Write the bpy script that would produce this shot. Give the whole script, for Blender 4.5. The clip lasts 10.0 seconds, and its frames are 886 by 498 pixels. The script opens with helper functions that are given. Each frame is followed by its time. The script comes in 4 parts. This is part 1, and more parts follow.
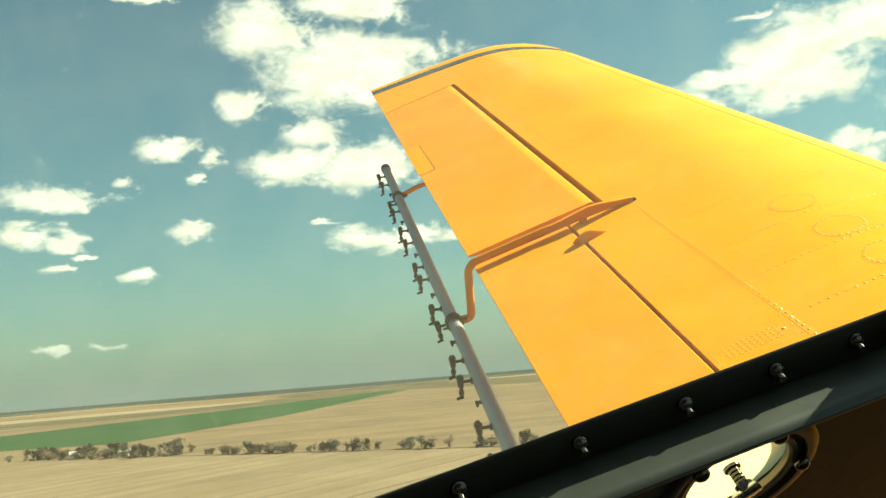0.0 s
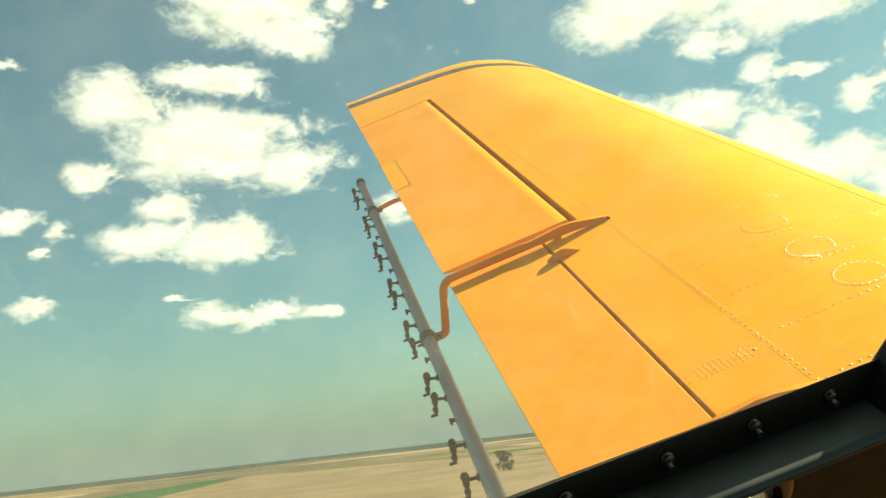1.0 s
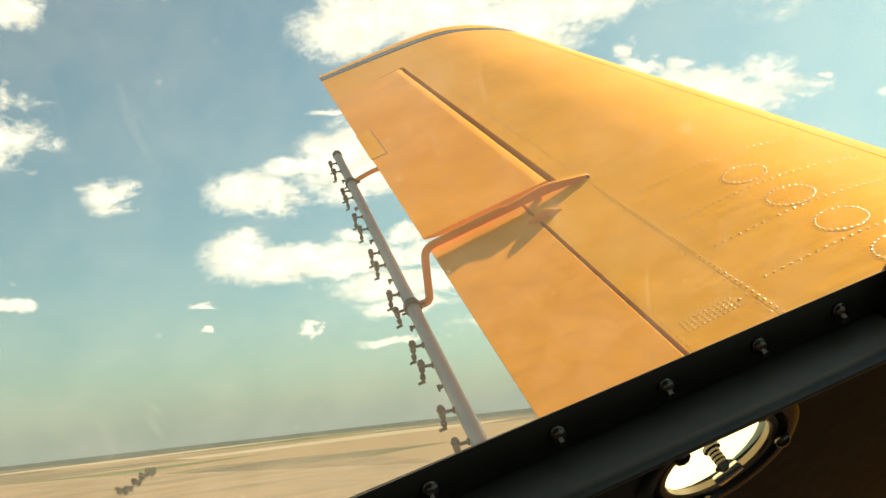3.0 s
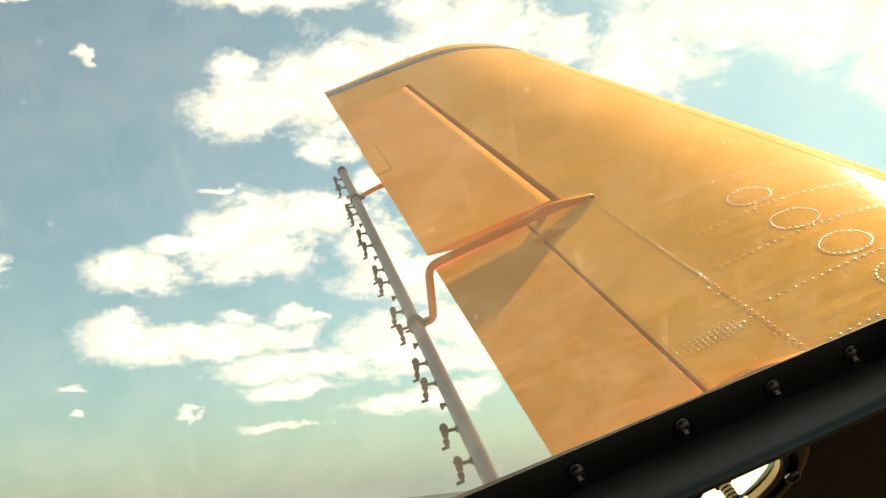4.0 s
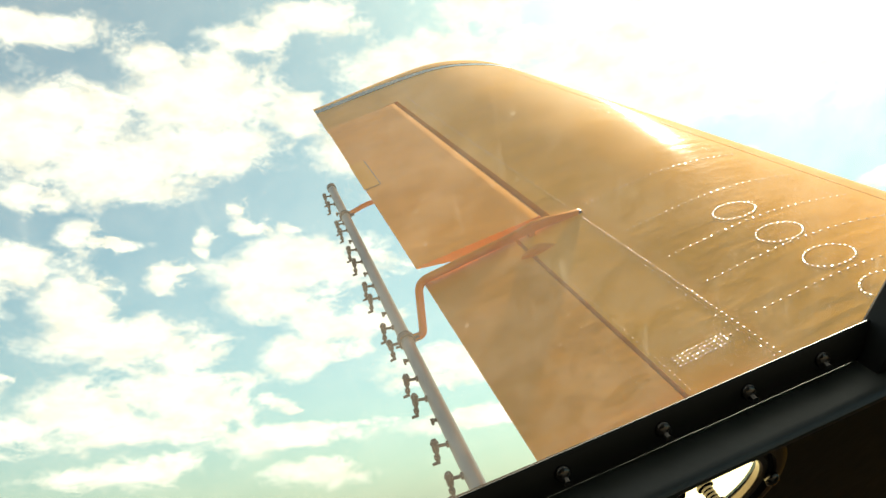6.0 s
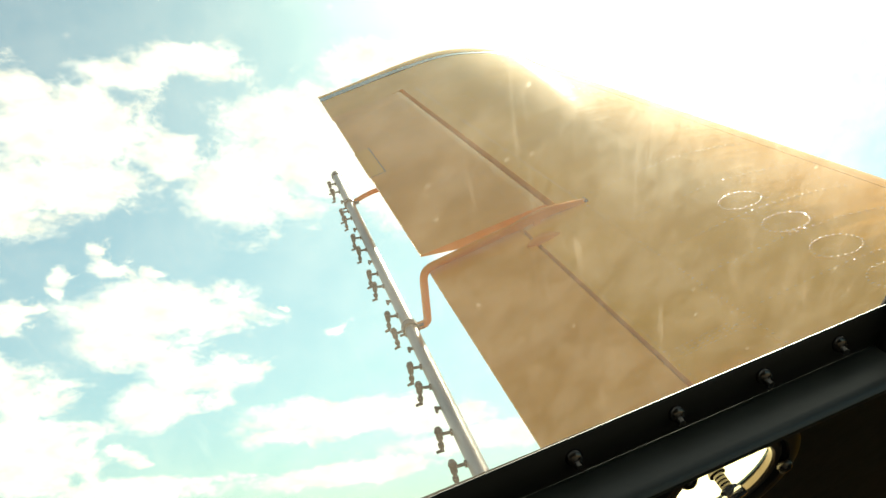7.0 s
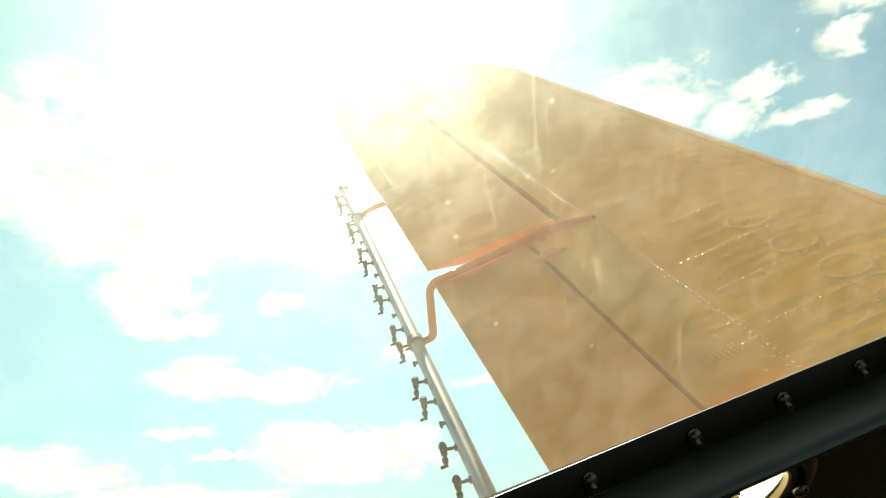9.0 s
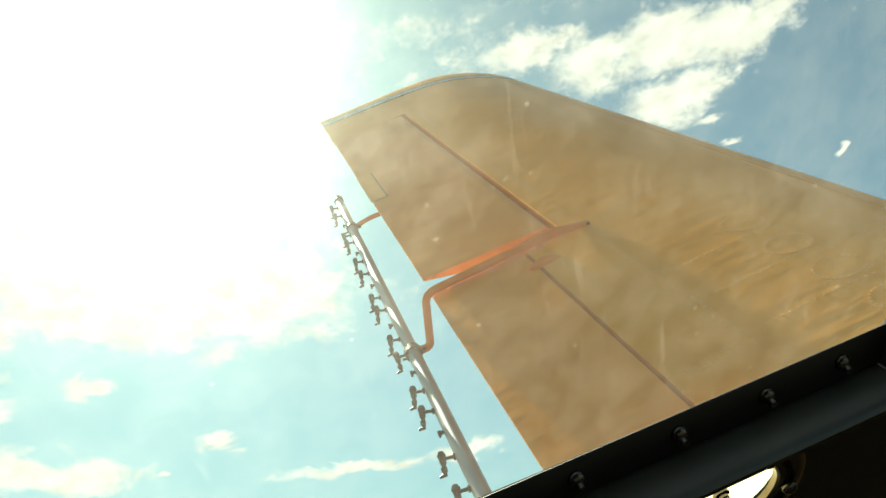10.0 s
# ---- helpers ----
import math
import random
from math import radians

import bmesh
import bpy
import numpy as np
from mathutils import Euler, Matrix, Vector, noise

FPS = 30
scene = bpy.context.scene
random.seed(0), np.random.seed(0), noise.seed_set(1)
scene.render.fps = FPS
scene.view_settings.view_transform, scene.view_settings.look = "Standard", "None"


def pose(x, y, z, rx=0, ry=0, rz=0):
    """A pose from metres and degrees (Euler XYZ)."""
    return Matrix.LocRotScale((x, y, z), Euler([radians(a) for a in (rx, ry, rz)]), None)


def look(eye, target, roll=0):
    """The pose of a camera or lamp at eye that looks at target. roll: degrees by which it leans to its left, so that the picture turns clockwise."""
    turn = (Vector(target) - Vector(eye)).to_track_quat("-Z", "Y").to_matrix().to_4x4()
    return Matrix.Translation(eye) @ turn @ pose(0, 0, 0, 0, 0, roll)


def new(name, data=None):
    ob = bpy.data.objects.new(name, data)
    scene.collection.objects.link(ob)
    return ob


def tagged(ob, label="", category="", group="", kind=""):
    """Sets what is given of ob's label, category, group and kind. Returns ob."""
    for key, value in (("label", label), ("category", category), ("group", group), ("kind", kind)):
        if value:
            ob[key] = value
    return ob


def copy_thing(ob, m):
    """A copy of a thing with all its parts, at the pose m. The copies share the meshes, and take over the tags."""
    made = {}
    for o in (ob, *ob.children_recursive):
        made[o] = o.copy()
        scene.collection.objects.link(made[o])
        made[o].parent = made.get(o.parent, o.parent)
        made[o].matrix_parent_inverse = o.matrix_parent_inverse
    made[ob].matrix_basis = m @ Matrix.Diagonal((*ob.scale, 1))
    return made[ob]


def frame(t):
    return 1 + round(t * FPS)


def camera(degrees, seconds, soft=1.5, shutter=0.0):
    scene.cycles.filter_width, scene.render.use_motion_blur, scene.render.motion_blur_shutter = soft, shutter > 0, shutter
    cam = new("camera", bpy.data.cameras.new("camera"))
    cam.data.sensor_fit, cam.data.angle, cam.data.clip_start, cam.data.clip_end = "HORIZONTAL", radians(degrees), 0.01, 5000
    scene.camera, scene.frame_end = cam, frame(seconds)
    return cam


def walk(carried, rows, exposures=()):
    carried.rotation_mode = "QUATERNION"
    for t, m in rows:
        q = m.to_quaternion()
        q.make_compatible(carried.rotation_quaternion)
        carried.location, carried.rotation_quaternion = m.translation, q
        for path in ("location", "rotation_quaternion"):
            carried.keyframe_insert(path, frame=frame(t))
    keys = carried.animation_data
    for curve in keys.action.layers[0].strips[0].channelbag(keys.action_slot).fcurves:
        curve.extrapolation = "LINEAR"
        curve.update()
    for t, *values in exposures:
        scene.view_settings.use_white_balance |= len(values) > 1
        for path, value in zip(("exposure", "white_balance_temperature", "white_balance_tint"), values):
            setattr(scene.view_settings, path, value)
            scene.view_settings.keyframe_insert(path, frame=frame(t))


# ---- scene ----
# The aircraft: x forward, y out along the left wing, z up; the wing's trailing edge lies on x = 0, z = 0.
# RIDE: where the camera is held in the cockpit. FLIGHT: seconds, heading, pitch, bank.
RIDE = [
    (0, (-0.4293, 0.2170, 1.4595), (-0.2680, 2.0900, 0.7668), -13.45),
    (0.5, (-0.4286, 0.2168, 1.4596), (-0.2472, 2.0900, 0.7745), -13.97),
    (1, (-0.4323, 0.2156, 1.4843), (-0.2050, 2.0900, 0.8031), -12.26),
    (1.5, (-0.4318, 0.2295, 1.4706), (-0.1996, 2.0900, 0.7955), -13.32),
    (2, (-0.4230, 0.2200, 1.4557), (-0.1639, 2.0900, 0.8126), -15.05),
    (2.5, (-0.4237, 0.2251, 1.4381), (-0.1690, 2.0900, 0.7548), -15.85),
    (3, (-0.4290, 0.2445, 1.4487), (-0.1798, 2.0900, 0.6987), -14.67),
    (3.2, (-0.4243, 0.2305, 1.4569), (-0.1391, 2.0900, 0.7654), -12.95),
    (4.3, (-0.4395, 0.2432, 1.4652), (-0.1983, 2.0900, 0.7378), -14.47),
    (4.5, (-0.4335, 0.2408, 1.4524), (-0.1874, 2.0900, 0.7122), -15.13),
    (5, (-0.4360, 0.2339, 1.4560), (-0.1737, 2.0900, 0.7398), -14.55),
    (5.5, (-0.4357, 0.2297, 1.4635), (-0.1533, 2.0900, 0.7693), -14.25),
    (5.7, (-0.4384, 0.2210, 1.4701), (-0.1443, 2.0900, 0.7841), -13.99),
    (6.8, (-0.4434, 0.2259, 1.4702), (-0.1723, 2.0900, 0.7619), -13.85),
    (7, (-0.4426, 0.2285, 1.4647), (-0.1698, 2.0900, 0.7543), -13.76),
    (7.5, (-0.4444, 0.2252, 1.4661), (-0.1832, 2.0900, 0.7507), -13.64),
    (8, (-0.4403, 0.2283, 1.4583), (-0.1769, 2.0900, 0.7743), -14.00),
    (8.5, (-0.4448, 0.2348, 1.4709), (-0.1754, 2.0900, 0.7949), -12.82),
    (9, (-0.4460, 0.2339, 1.4651), (-0.1791, 2.0900, 0.7936), -13.07),
    (9.5, (-0.4430, 0.2383, 1.4612), (-0.1668, 2.0900, 0.7785), -14.44),
    (10, (-0.4420, 0.2282, 1.4631), (-0.1613, 2.0900, 0.8097), -14.02),
]
FLIGHT = [
    (0, 0.00, 11.04, 27.42), (0.5, -3.94, 10.18, 29.06), (1, -8.20, 9.45, 31.09), (1.5, -12.73, 8.80, 32.47),
    (2, -17.62, 9.84, 32.84), (2.5, -21.77, 11.86, 29.60), (3, -26.32, 12.34, 31.20), (4.5, -39.24, 11.02, 36.59),
    (5, -44.04, 11.06, 36.55), (5.5, -48.69, 11.16, 35.36), (7, -63.92, 11.22, 39.85), (7.5, -69.86, 11.55, 41.37),
    (8, -75.72, 12.07, 40.83), (8.5, -81.62, 12.54, 40.79), (9, -87.24, 12.52, 41.35), (9.5, -93.75, 12.16, 43.51),
    (10, -100.10, 11.32, 45.48),
]
SPEED, CLIMB, HEIGHT = 38.0, 3.0, 34.5


def glide(rows, t):
    """Smooth values between rows of (seconds, value, ...)."""
    ts = [r[0] for r in rows]
    v = np.array([r[1:] for r in rows], float)
    i = min(max(int(np.searchsorted(ts, t, side="right")) - 1, 0), len(ts) - 2)

    def slope(k):
        a, b = max(k - 1, 0), min(k + 1, len(ts) - 1)
        return (v[b] - v[a]) / (ts[b] - ts[a])

    h = ts[i + 1] - ts[i]
    s = (t - ts[i]) / h
    return ((2 * s**3 - 3 * s**2 + 1) * v[i] + (s**3 - 2 * s**2 + s) * h * slope(i)
            + (3 * s**2 - 2 * s**3) * v[i + 1] + (s**3 - s**2) * h * slope(i + 1))


def flight_poses():
    """The aircraft's pose at every step of the clip, flown along its heading."""
    at, rows = Vector((0.0, 0.0, HEIGHT)), []
    for n in range(301):
        heading, pitch, bank = (radians(a) for a in glide(FLIGHT, n / 30))
        turn = Matrix.Rotation(heading, 4, "Z") @ Matrix.Rotation(-pitch, 4, "Y") @ Matrix.Rotation(bank, 4, "X")
        rows.append((n / 30, Matrix.Translation(at) @ turn))
        at = at + Vector((math.cos(heading) * SPEED, math.sin(heading) * SPEED, CLIMB)) / 30
    return rows


AIRCRAFT_ROWS = flight_poses()
HELD = [(t, *eye, *target, roll) for t, eye, target, roll in RIDE]
cam = camera(53.79, 10.0)
CAMERA_ROWS = []
for t, m in AIRCRAFT_ROWS:
    g = glide(HELD, t)
    CAMERA_ROWS.append((t, m @ look(g[0:3], g[3:6], g[6])))
EXPOSURES = [(0, 1.60, 7400, -13), (1.5, 1.56, 7500, -8), (3, 1.58, 7600, 4), (4.5, 1.64, 7600, 6), (5.5, 1.56, 7350, 5), (7, 1.68, 7050, 1), (7.6, 1.66, 6950, -2), (8.5, 1.62, 6850, -4), (9.5, 1.56, 6850, -6), (10, 1.32, 6700, -6)]
walk(cam, CAMERA_ROWS, EXPOSURES)

# ---- sky and sun ----
SUN_AZ, SUN_EL = 9.5, 42.6
s_dir = Vector((math.cos(radians(SUN_AZ)) * math.cos(radians(SUN_EL)), math.sin(radians(SUN_AZ)) * math.cos(radians(SUN_EL)), math.sin(radians(SUN_EL))))
sun = new("sun", bpy.data.lights.new("sun", "SUN"))
sun.data.energy, sun.data.angle, sun.data.color = 5.0, radians(0.6), (1.0, 0.96, 0.84)
sun.matrix_world = look(s_dir * 100, (0, 0, 0))

# cloud banks as azimuth, elevation, half width, half height in degrees
CUMULUS_A = [
    (112.7, 10, 2, 0.8), (111.6, 3, 1, 0.3), (111.1, 11.9, 3.5, 0.9), (110.7, 7.8, 1.5, 0.5), (110.5, 9.5, 1.7, 0.7), (109.3, 8.5, 1, 0.4),
    (108.4, 3.1, 1.4, 0.3), (106.7, 13.1, 1.2, 0.6), (106.2, 7.3, 1.6, 0.6), (105.8, 24.1, 2.7, 0.5), (104.7, 15.1, 1.9, 1), (102.9, 9.9, 2, 0.7),
    (102.7, 13.3, 0.8, 0.4), (101.4, 14.6, 0.9, 0.9), (99.6, 17.9, 1.6, 1.2), (97.5, 22.4, 3.5, 1.9), (95.8, 13.9, 4, 1.3), (94.8, 16, 2.5, 1.1),
    (94.4, 10.3, 0.8, 0.4), (94.4, 10.1, 1, 0.3), (92.4, 8.9, 2, 1), (92, 23.9, 4.4, 1), (91.9, 19.7, 6.1, 2.7), (91.5, 13.2, 4.2, 1.2),
]
CUMULUS_B = [
    (91.3, 13.6, 2.9, 1.7), (90.6, 23.2, 3.2, 0.9), (90.3, 8.7, 4.3, 0.9), (88.2, 29.1, 5.6, 3.6), (88.1, 9.2, 1.9, 0.7), (86.5, 18.1, 3.2, 1.6),
    (86.2, 26.4, 3.1, 1.7), (85.5, 8.8, 2.5, 0.6), (79.8, 15.2, 1.7, 1.1), (79.3, 27.9, 0.9, 0.5), (78.1, 30.6, 1.4, 0.5), (74.4, 6.5, 0.5, 0.3),
    (74.3, 8.1, 0.8, 0.3), (73.8, 28.3, 0.7, 0.5), (73.5, 27.9, 0.7, 0.6), (71.5, 11, 2.9, 1.7), (70.9, 14.8, 3.1, 1.5), (68.9, 10.4, 4.4, 1.4),
    (67.8, 5.9, 1, 0.5), (67.7, 6.2, 0.9, 0.4), (67.6, 16.3, 2.8, 1), (65.9, 17.7, 1.8, 1.1), (65.6, 19.9, 1.4, 0.3), (64.5, 11.8, 1.4, 0.5),
]
CUMULUS_C = [
    (63.9, 27.4, 1.9, 1), (63.5, 10.4, 4.6, 1.4), (63.2, 16.1, 4.6, 2.1), (63, 27.6, 2.2, 0.7), (62.9, 24.9, 4.6, 1.9), (62.7, 17.4, 4.4, 2.2),
    (62.4, 4.9, 3.3, 0.4), (61.3, 6.9, 4, 0.7), (60.9, 8.4, 6.8, 1.1), (60.7, 11.8, 2, 0.7), (59.2, 11.4, 1.4, 0.5), (58.9, 31.9, 8, 1.2),
    (58.8, 18.2, 2.9, 1.6), (57.9, 22.2, 2.2, 1.1), (57.5, 26.1, 4.7, 3.4), (55.3, 27.3, 5.3, 1.6), (55.1, 15.8, 2.6, 2.2), (55, 19.8, 1.5, 1.1),
    (54.3, 9.4, 4.4, 1.8), (53, 5.4, 6.3, 0.7), (52.9, 19.5, 2.8, 0.5), (52.5, 13.4, 5.7, 1.6), (51.9, 24, 5.3, 2.5), (51.1, 7.6, 7.1, 0.9),
]
CUMULUS_D = [
    (51.1, 5.4, 4.4, 1.1), (50, 30.7, 2.5, 1.1), (49.6, 17, 1.5, 1.1), (49.2, 10.2, 5.4, 1.1), (48.2, 9.4, 3.6, 1.6), (48.2, 12, 2.3, 1.7),
    (47, 18.8, 0.8, 0.7), (46.9, 25.1, 6.9, 1.7), (46.9, 19.7, 1, 0.7), (46.6, 28.1, 5.4, 3.2), (44.7, 21.3, 1.1, 0.6), (44.2, 20.4, 1.3, 0.9),
    (43.6, 15.5, 2.9, 1.5), (43.1, 8.9, 1.8, 0.5), (42.9, 32, 4.2, 1.1), (42.6, 6.6, 5.4, 1.1), (42.2, 7, 7.5, 0.6), (42.2, 8.5, 1, 0.4),
    (42.1, 15.4, 4.5, 1), (41.9, 17.5, 4, 2), (41.8, 11.3, 2.2, 1.5), (41.6, 19.9, 1.3, 0.5), (40.8, 11.6, 3.1, 1.4), (40.7, 17.3, 6.7, 1.8),
]
CUMULUS_E = [
    (40.7, 4.2, 4.3, 0.9), (40.3, 13.9, 2, 1.7), (39.8, 27.2, 2.5, 1.5), (38.9, 32.9, 3.8, 1.4), (37.7, 13.5, 4.3, 1.1), (34.9, 24.8, 4.3, 2.9),
    (33.3, 8.9, 3.6, 0.7), (32.9, 17.3, 0.4, 0.4), (30.6, 26.8, 6.3, 2.1), (29.9, 27.8, 3.3, 4), (29.9, 10.1, 6.9, 1.3), (29.8, 15.6, 0.9, 0.4),
    (29.5, 6.4, 7.1, 0.8), (29.1, 29.4, 7.2, 2.1), (28.8, 10.1, 8, 1.1), (25.6, 32.6, 3.2, 1.8), (23.4, 9.3, 4.3, 1), (22.7, 25.1, 5.4, 4),
    (19.8, 20.3, 3.3, 2.2), (19.2, 7.6, 8.9, 1.1), (18.9, 22.6, 3.6, 2.6), (18.2, 18.2, 3.9, 0.9), (17.4, 11.7, 2.9, 0.6), (15.8, 27.1, 7.9, 3.9),
]
CUMULUS_F = [
    (15.3, 10.1, 2.2, 0.4), (14.9, 14.9, 5.1, 1.3), (13.9, 14.8, 6.4, 1.1), (13.5, 10.2, 3.9, 0.3), (12.5, 24.8, 5.1, 2.4), (12.1, 14.5, 5, 1.2),
    (11.1, 19.6, 2, 0.7), (9.7, 10.5, 3.6, 1.8), (8.7, 31.1, 8.9, 2.5), (6, 9.9, 6.5, 1.8), (5.9, 14.4, 1.2, 0.3), (4.9, 25.4, 11.7, 3.9),
    (2.8, 16.1, 1.9, 0.7), (-5.4, 13.8, 6.1, 0.6), (-12.9, 14, 2.9, 0.8), (-16.1, 29.5, 4.3, 2.7), (-18.3, 23.2, 2, 0.8), (-22.1, 27.8, 2.1, 1.4),
    (-22.5, 38.7, 3.6, 1.4), (-24, 29.1, 2.1, 0.9), (-26.2, 26.5, 3.1, 0.7), (-27.9, 36.8, 3.2, 2.1), (-30.2, 30.3, 2, 1), (-32.8, 33.2, 3.9, 1.8),
]
CUMULUS_G = [
    (-33.3, 36.8, 4.5, 2.1), (-34.6, 31.1, 1.4, 0.5), (-35.6, 29.4, 0.9, 0.3), (-38.1, 35.9, 3.8, 1.9), (-41.8, 26.7, 0.5, 0.3),
]


class Nodes:
    """Short hand for node trees."""

    def __init__(self, tree):
        self.tree = tree

    def add(self, kind, inputs=(), **settings):
        n = self.tree.nodes.new(kind)
        for k, v in settings.items():
            setattr(n, k, v)
        for k, v in dict(inputs).items():
            if isinstance(v, bpy.types.NodeSocket):
                self.tree.links.new(v, n.inputs[k])
            else:
                n.inputs[k].default_value = v
        return n

    def math(self, op, a, b=0.0, c=0.0, clamp=False):
        return self.add("ShaderNodeMath", {0: a, 1: b, 2: c}, operation=op, use_clamp=clamp).outputs[0]

    def vec(self, op, a, b=(0, 0, 0)):
        n = self.add("ShaderNodeVectorMath", {0: a, 1: b}, operation=op)
        return n.outputs["Value"] if op in ("LENGTH", "DOT_PRODUCT") else n.outputs[0]

    def noise(self, vector, scale, detail=4.0, rough=0.55, distortion=0.0):
        return self.add("ShaderNodeTexNoise", {"Vector": vector, "Scale": scale, "Detail": detail, "Roughness": rough, "Distortion": distortion})

    def ramp(self, fac, stops, mode="LINEAR"):
        n = self.add("ShaderNodeValToRGB", {"Fac": fac})
        n.color_ramp.interpolation = mode
        while len(n.color_ramp.elements) < len(stops):
            n.color_ramp.elements.new(0.5)
        for e, (p, c) in zip(n.color_ramp.elements, stops):
            e.position, e.color = p, (*c, 1) if len(c) == 3 else c
        return n.outputs[0]

    def mix(self, fac, a, b, blend="MIX"):
        n = self.add("ShaderNodeMix", {"Factor": fac}, data_type="RGBA", blend_type=blend)
        for k, v in ((6, a), (7, b)):
            if isinstance(v, bpy.types.NodeSocket):
                self.tree.links.new(v, n.inputs[k])
            else:
                n.inputs[k].default_value = (*v, 1) if len(v) == 3 else v
        return n.outputs[2]


def build_sky():
    world = bpy.data.worlds.new("sky")
    scene.world = world
    world.use_nodes = True
    tree = world.node_tree
    tree.nodes.clear()
    g = Nodes(tree)
    sky = g.add("ShaderNodeTexSky", sky_type="NISHITA", sun_disc=False, sun_elevation=radians(SUN_EL),
                sun_rotation=radians(90 - SUN_AZ), air_density=1.0, dust_density=1.2, ozone_density=1.2, altitude=50.0)
    d = g.add("ShaderNodeTexCoord").outputs["Generated"]
    xyz = g.add("ShaderNodeSeparateXYZ", {0: d})
    az = g.math("MULTIPLY", g.math("ARCTAN2", xyz.outputs[1], xyz.outputs[0]), 57.2958)
    el = g.math("MULTIPLY", g.math("ARCSINE", xyz.outputs[2]), 57.2958)
    squeeze = g.math("COSINE", g.math("MULTIPLY", el, 0.0174533))
    turned = g.add("ShaderNodeCombineXYZ", {0: az, 1: el, 2: 0.0}).outputs[0]
    # puffs wider than they are high, with ragged edges
    wide = g.vec("MULTIPLY", turned, (1.0, 1.7, 1.0))
    puff = g.noise(wide, 0.32, 9.0, 0.60, 0.35)
    rag = g.noise(wide, 1.5, 7.0, 0.66, 0.6)
    drift = g.vec("MULTIPLY", g.vec("SUBTRACT", puff.outputs["Color"], (0.5, 0.5, 0.5)), (4.6, 2.4, 0.0))
    place = g.vec("ADD", turned, drift)
    near = None
    for a, e, ra, re in CUMULUS_A + CUMULUS_B + CUMULUS_C + CUMULUS_D + CUMULUS_E + CUMULUS_F + CUMULUS_G:
        c = max(math.cos(radians(e)), 0.3)
        size = (c / (ra * 1.02), 1 / (re * 1.04), 0.0)
        off = g.add("ShaderNodeVectorMath", {0: place, 1: size, 2: (-a * size[0], -e * size[1], 0.0)}, operation="MULTIPLY_ADD").outputs[0]
        one = g.vec("LENGTH", off)
        if re < 1.5:  # small ones are thinner
            one = g.math("ADD", one, 0.3 - 0.2 * re)
        near = one if near is None else g.math("SMOOTH_MIN", near, one, 0.22)
    field = g.math("MAXIMUM", g.math("SUBTRACT", 1.0, near), -1.2)
    # the rest of the sky, above and behind
    lift = g.math("ADD", g.math("MAXIMUM", xyz.outputs[2], 0.0), 0.10)
    flat = g.add("ShaderNodeCombineXYZ", {0: g.math("DIVIDE", xyz.outputs[0], lift), 1: g.math("DIVIDE", xyz.outputs[1], lift), 2: 0.0}).outputs[0]
    broad = g.noise(flat, 1.1, 7.0, 0.58, 0.3).outputs["Fac"]
    beyond = g.add("ShaderNodeMapRange", {"Value": g.math("MAXIMUM", g.math("MULTIPLY", g.math("SUBTRACT", g.math("ABSOLUTE", g.math("SUBTRACT", az, 32.0)), 80.0), 0.2), g.math("MULTIPLY", g.math("SUBTRACT", el, 33.0), 0.2)), "To Min": -2.0, "To Max": 0.0}).outputs[0]
    free = g.math("ADD", g.math("MULTIPLY", g.math("SUBTRACT", broad, 0.54), 4.0), beyond)
    lumps = g.math("ADD", g.math("MULTIPLY", g.math("SUBTRACT", puff.outputs["Fac"], 0.5), 1.5), g.math("MULTIPLY", g.math("SUBTRACT", rag.outputs["Fac"], 0.5), 0.6))
    body = g.math("ADD", g.math("MAXIMUM", field, g.math("MINIMUM", free, 0.35)), lumps)
    dense = g.add("ShaderNodeMapRange", {"Value": body, "From Min": -0.14, "From Max": 0.55}, interpolation_type="SMOOTHSTEP").outputs[0]
    above = g.add("ShaderNodeMapRange", {"Value": el, "From Min": 0.8, "From Max": 5.0}).outputs[0]
    dense = g.math("MULTIPLY", dense, g.math("MULTIPLY", above, 0.97))
    # bright bodies, a little grey where they are thin or thick
    grey = g.noise(wide, 0.4, 5.0, 0.6).outputs["Fac"]
    white = g.ramp(grey, [(0.3, (8.6, 8.5, 7.7)), (0.6, (12.0, 11.9, 10.9))])
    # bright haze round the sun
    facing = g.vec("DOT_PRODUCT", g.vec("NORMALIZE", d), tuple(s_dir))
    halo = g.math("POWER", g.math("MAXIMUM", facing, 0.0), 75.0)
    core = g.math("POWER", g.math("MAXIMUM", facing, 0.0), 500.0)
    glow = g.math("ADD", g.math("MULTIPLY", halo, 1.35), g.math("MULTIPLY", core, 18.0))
    tint = g.mix(1.0, sky.outputs[0], (0.70, 1.02, 0.95), "MULTIPLY")
    haze = g.math("POWER", 2.718, g.math("MULTIPLY", g.math("MAXIMUM", el, 0.0), -0.21))
    tint = g.mix(g.math("MULTIPLY", haze, 0.90), tint, (2.95, 3.65, 3.55))
    colour = g.mix(dense, tint, white)
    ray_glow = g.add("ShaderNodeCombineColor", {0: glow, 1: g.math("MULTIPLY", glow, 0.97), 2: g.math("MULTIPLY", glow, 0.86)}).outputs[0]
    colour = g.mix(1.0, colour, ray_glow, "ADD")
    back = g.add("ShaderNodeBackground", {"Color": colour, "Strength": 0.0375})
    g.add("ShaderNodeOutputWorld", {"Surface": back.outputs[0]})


build_sky()


# ---- materials ----
def material(name):
    m = bpy.data.materials.new(name)
    m.use_nodes = True
    g = Nodes(m.node_tree)
    b = m.node_tree.nodes["Principled BSDF"]
    return m, g, b


def link(g, a, b):
    g.tree.links.new(a, b)


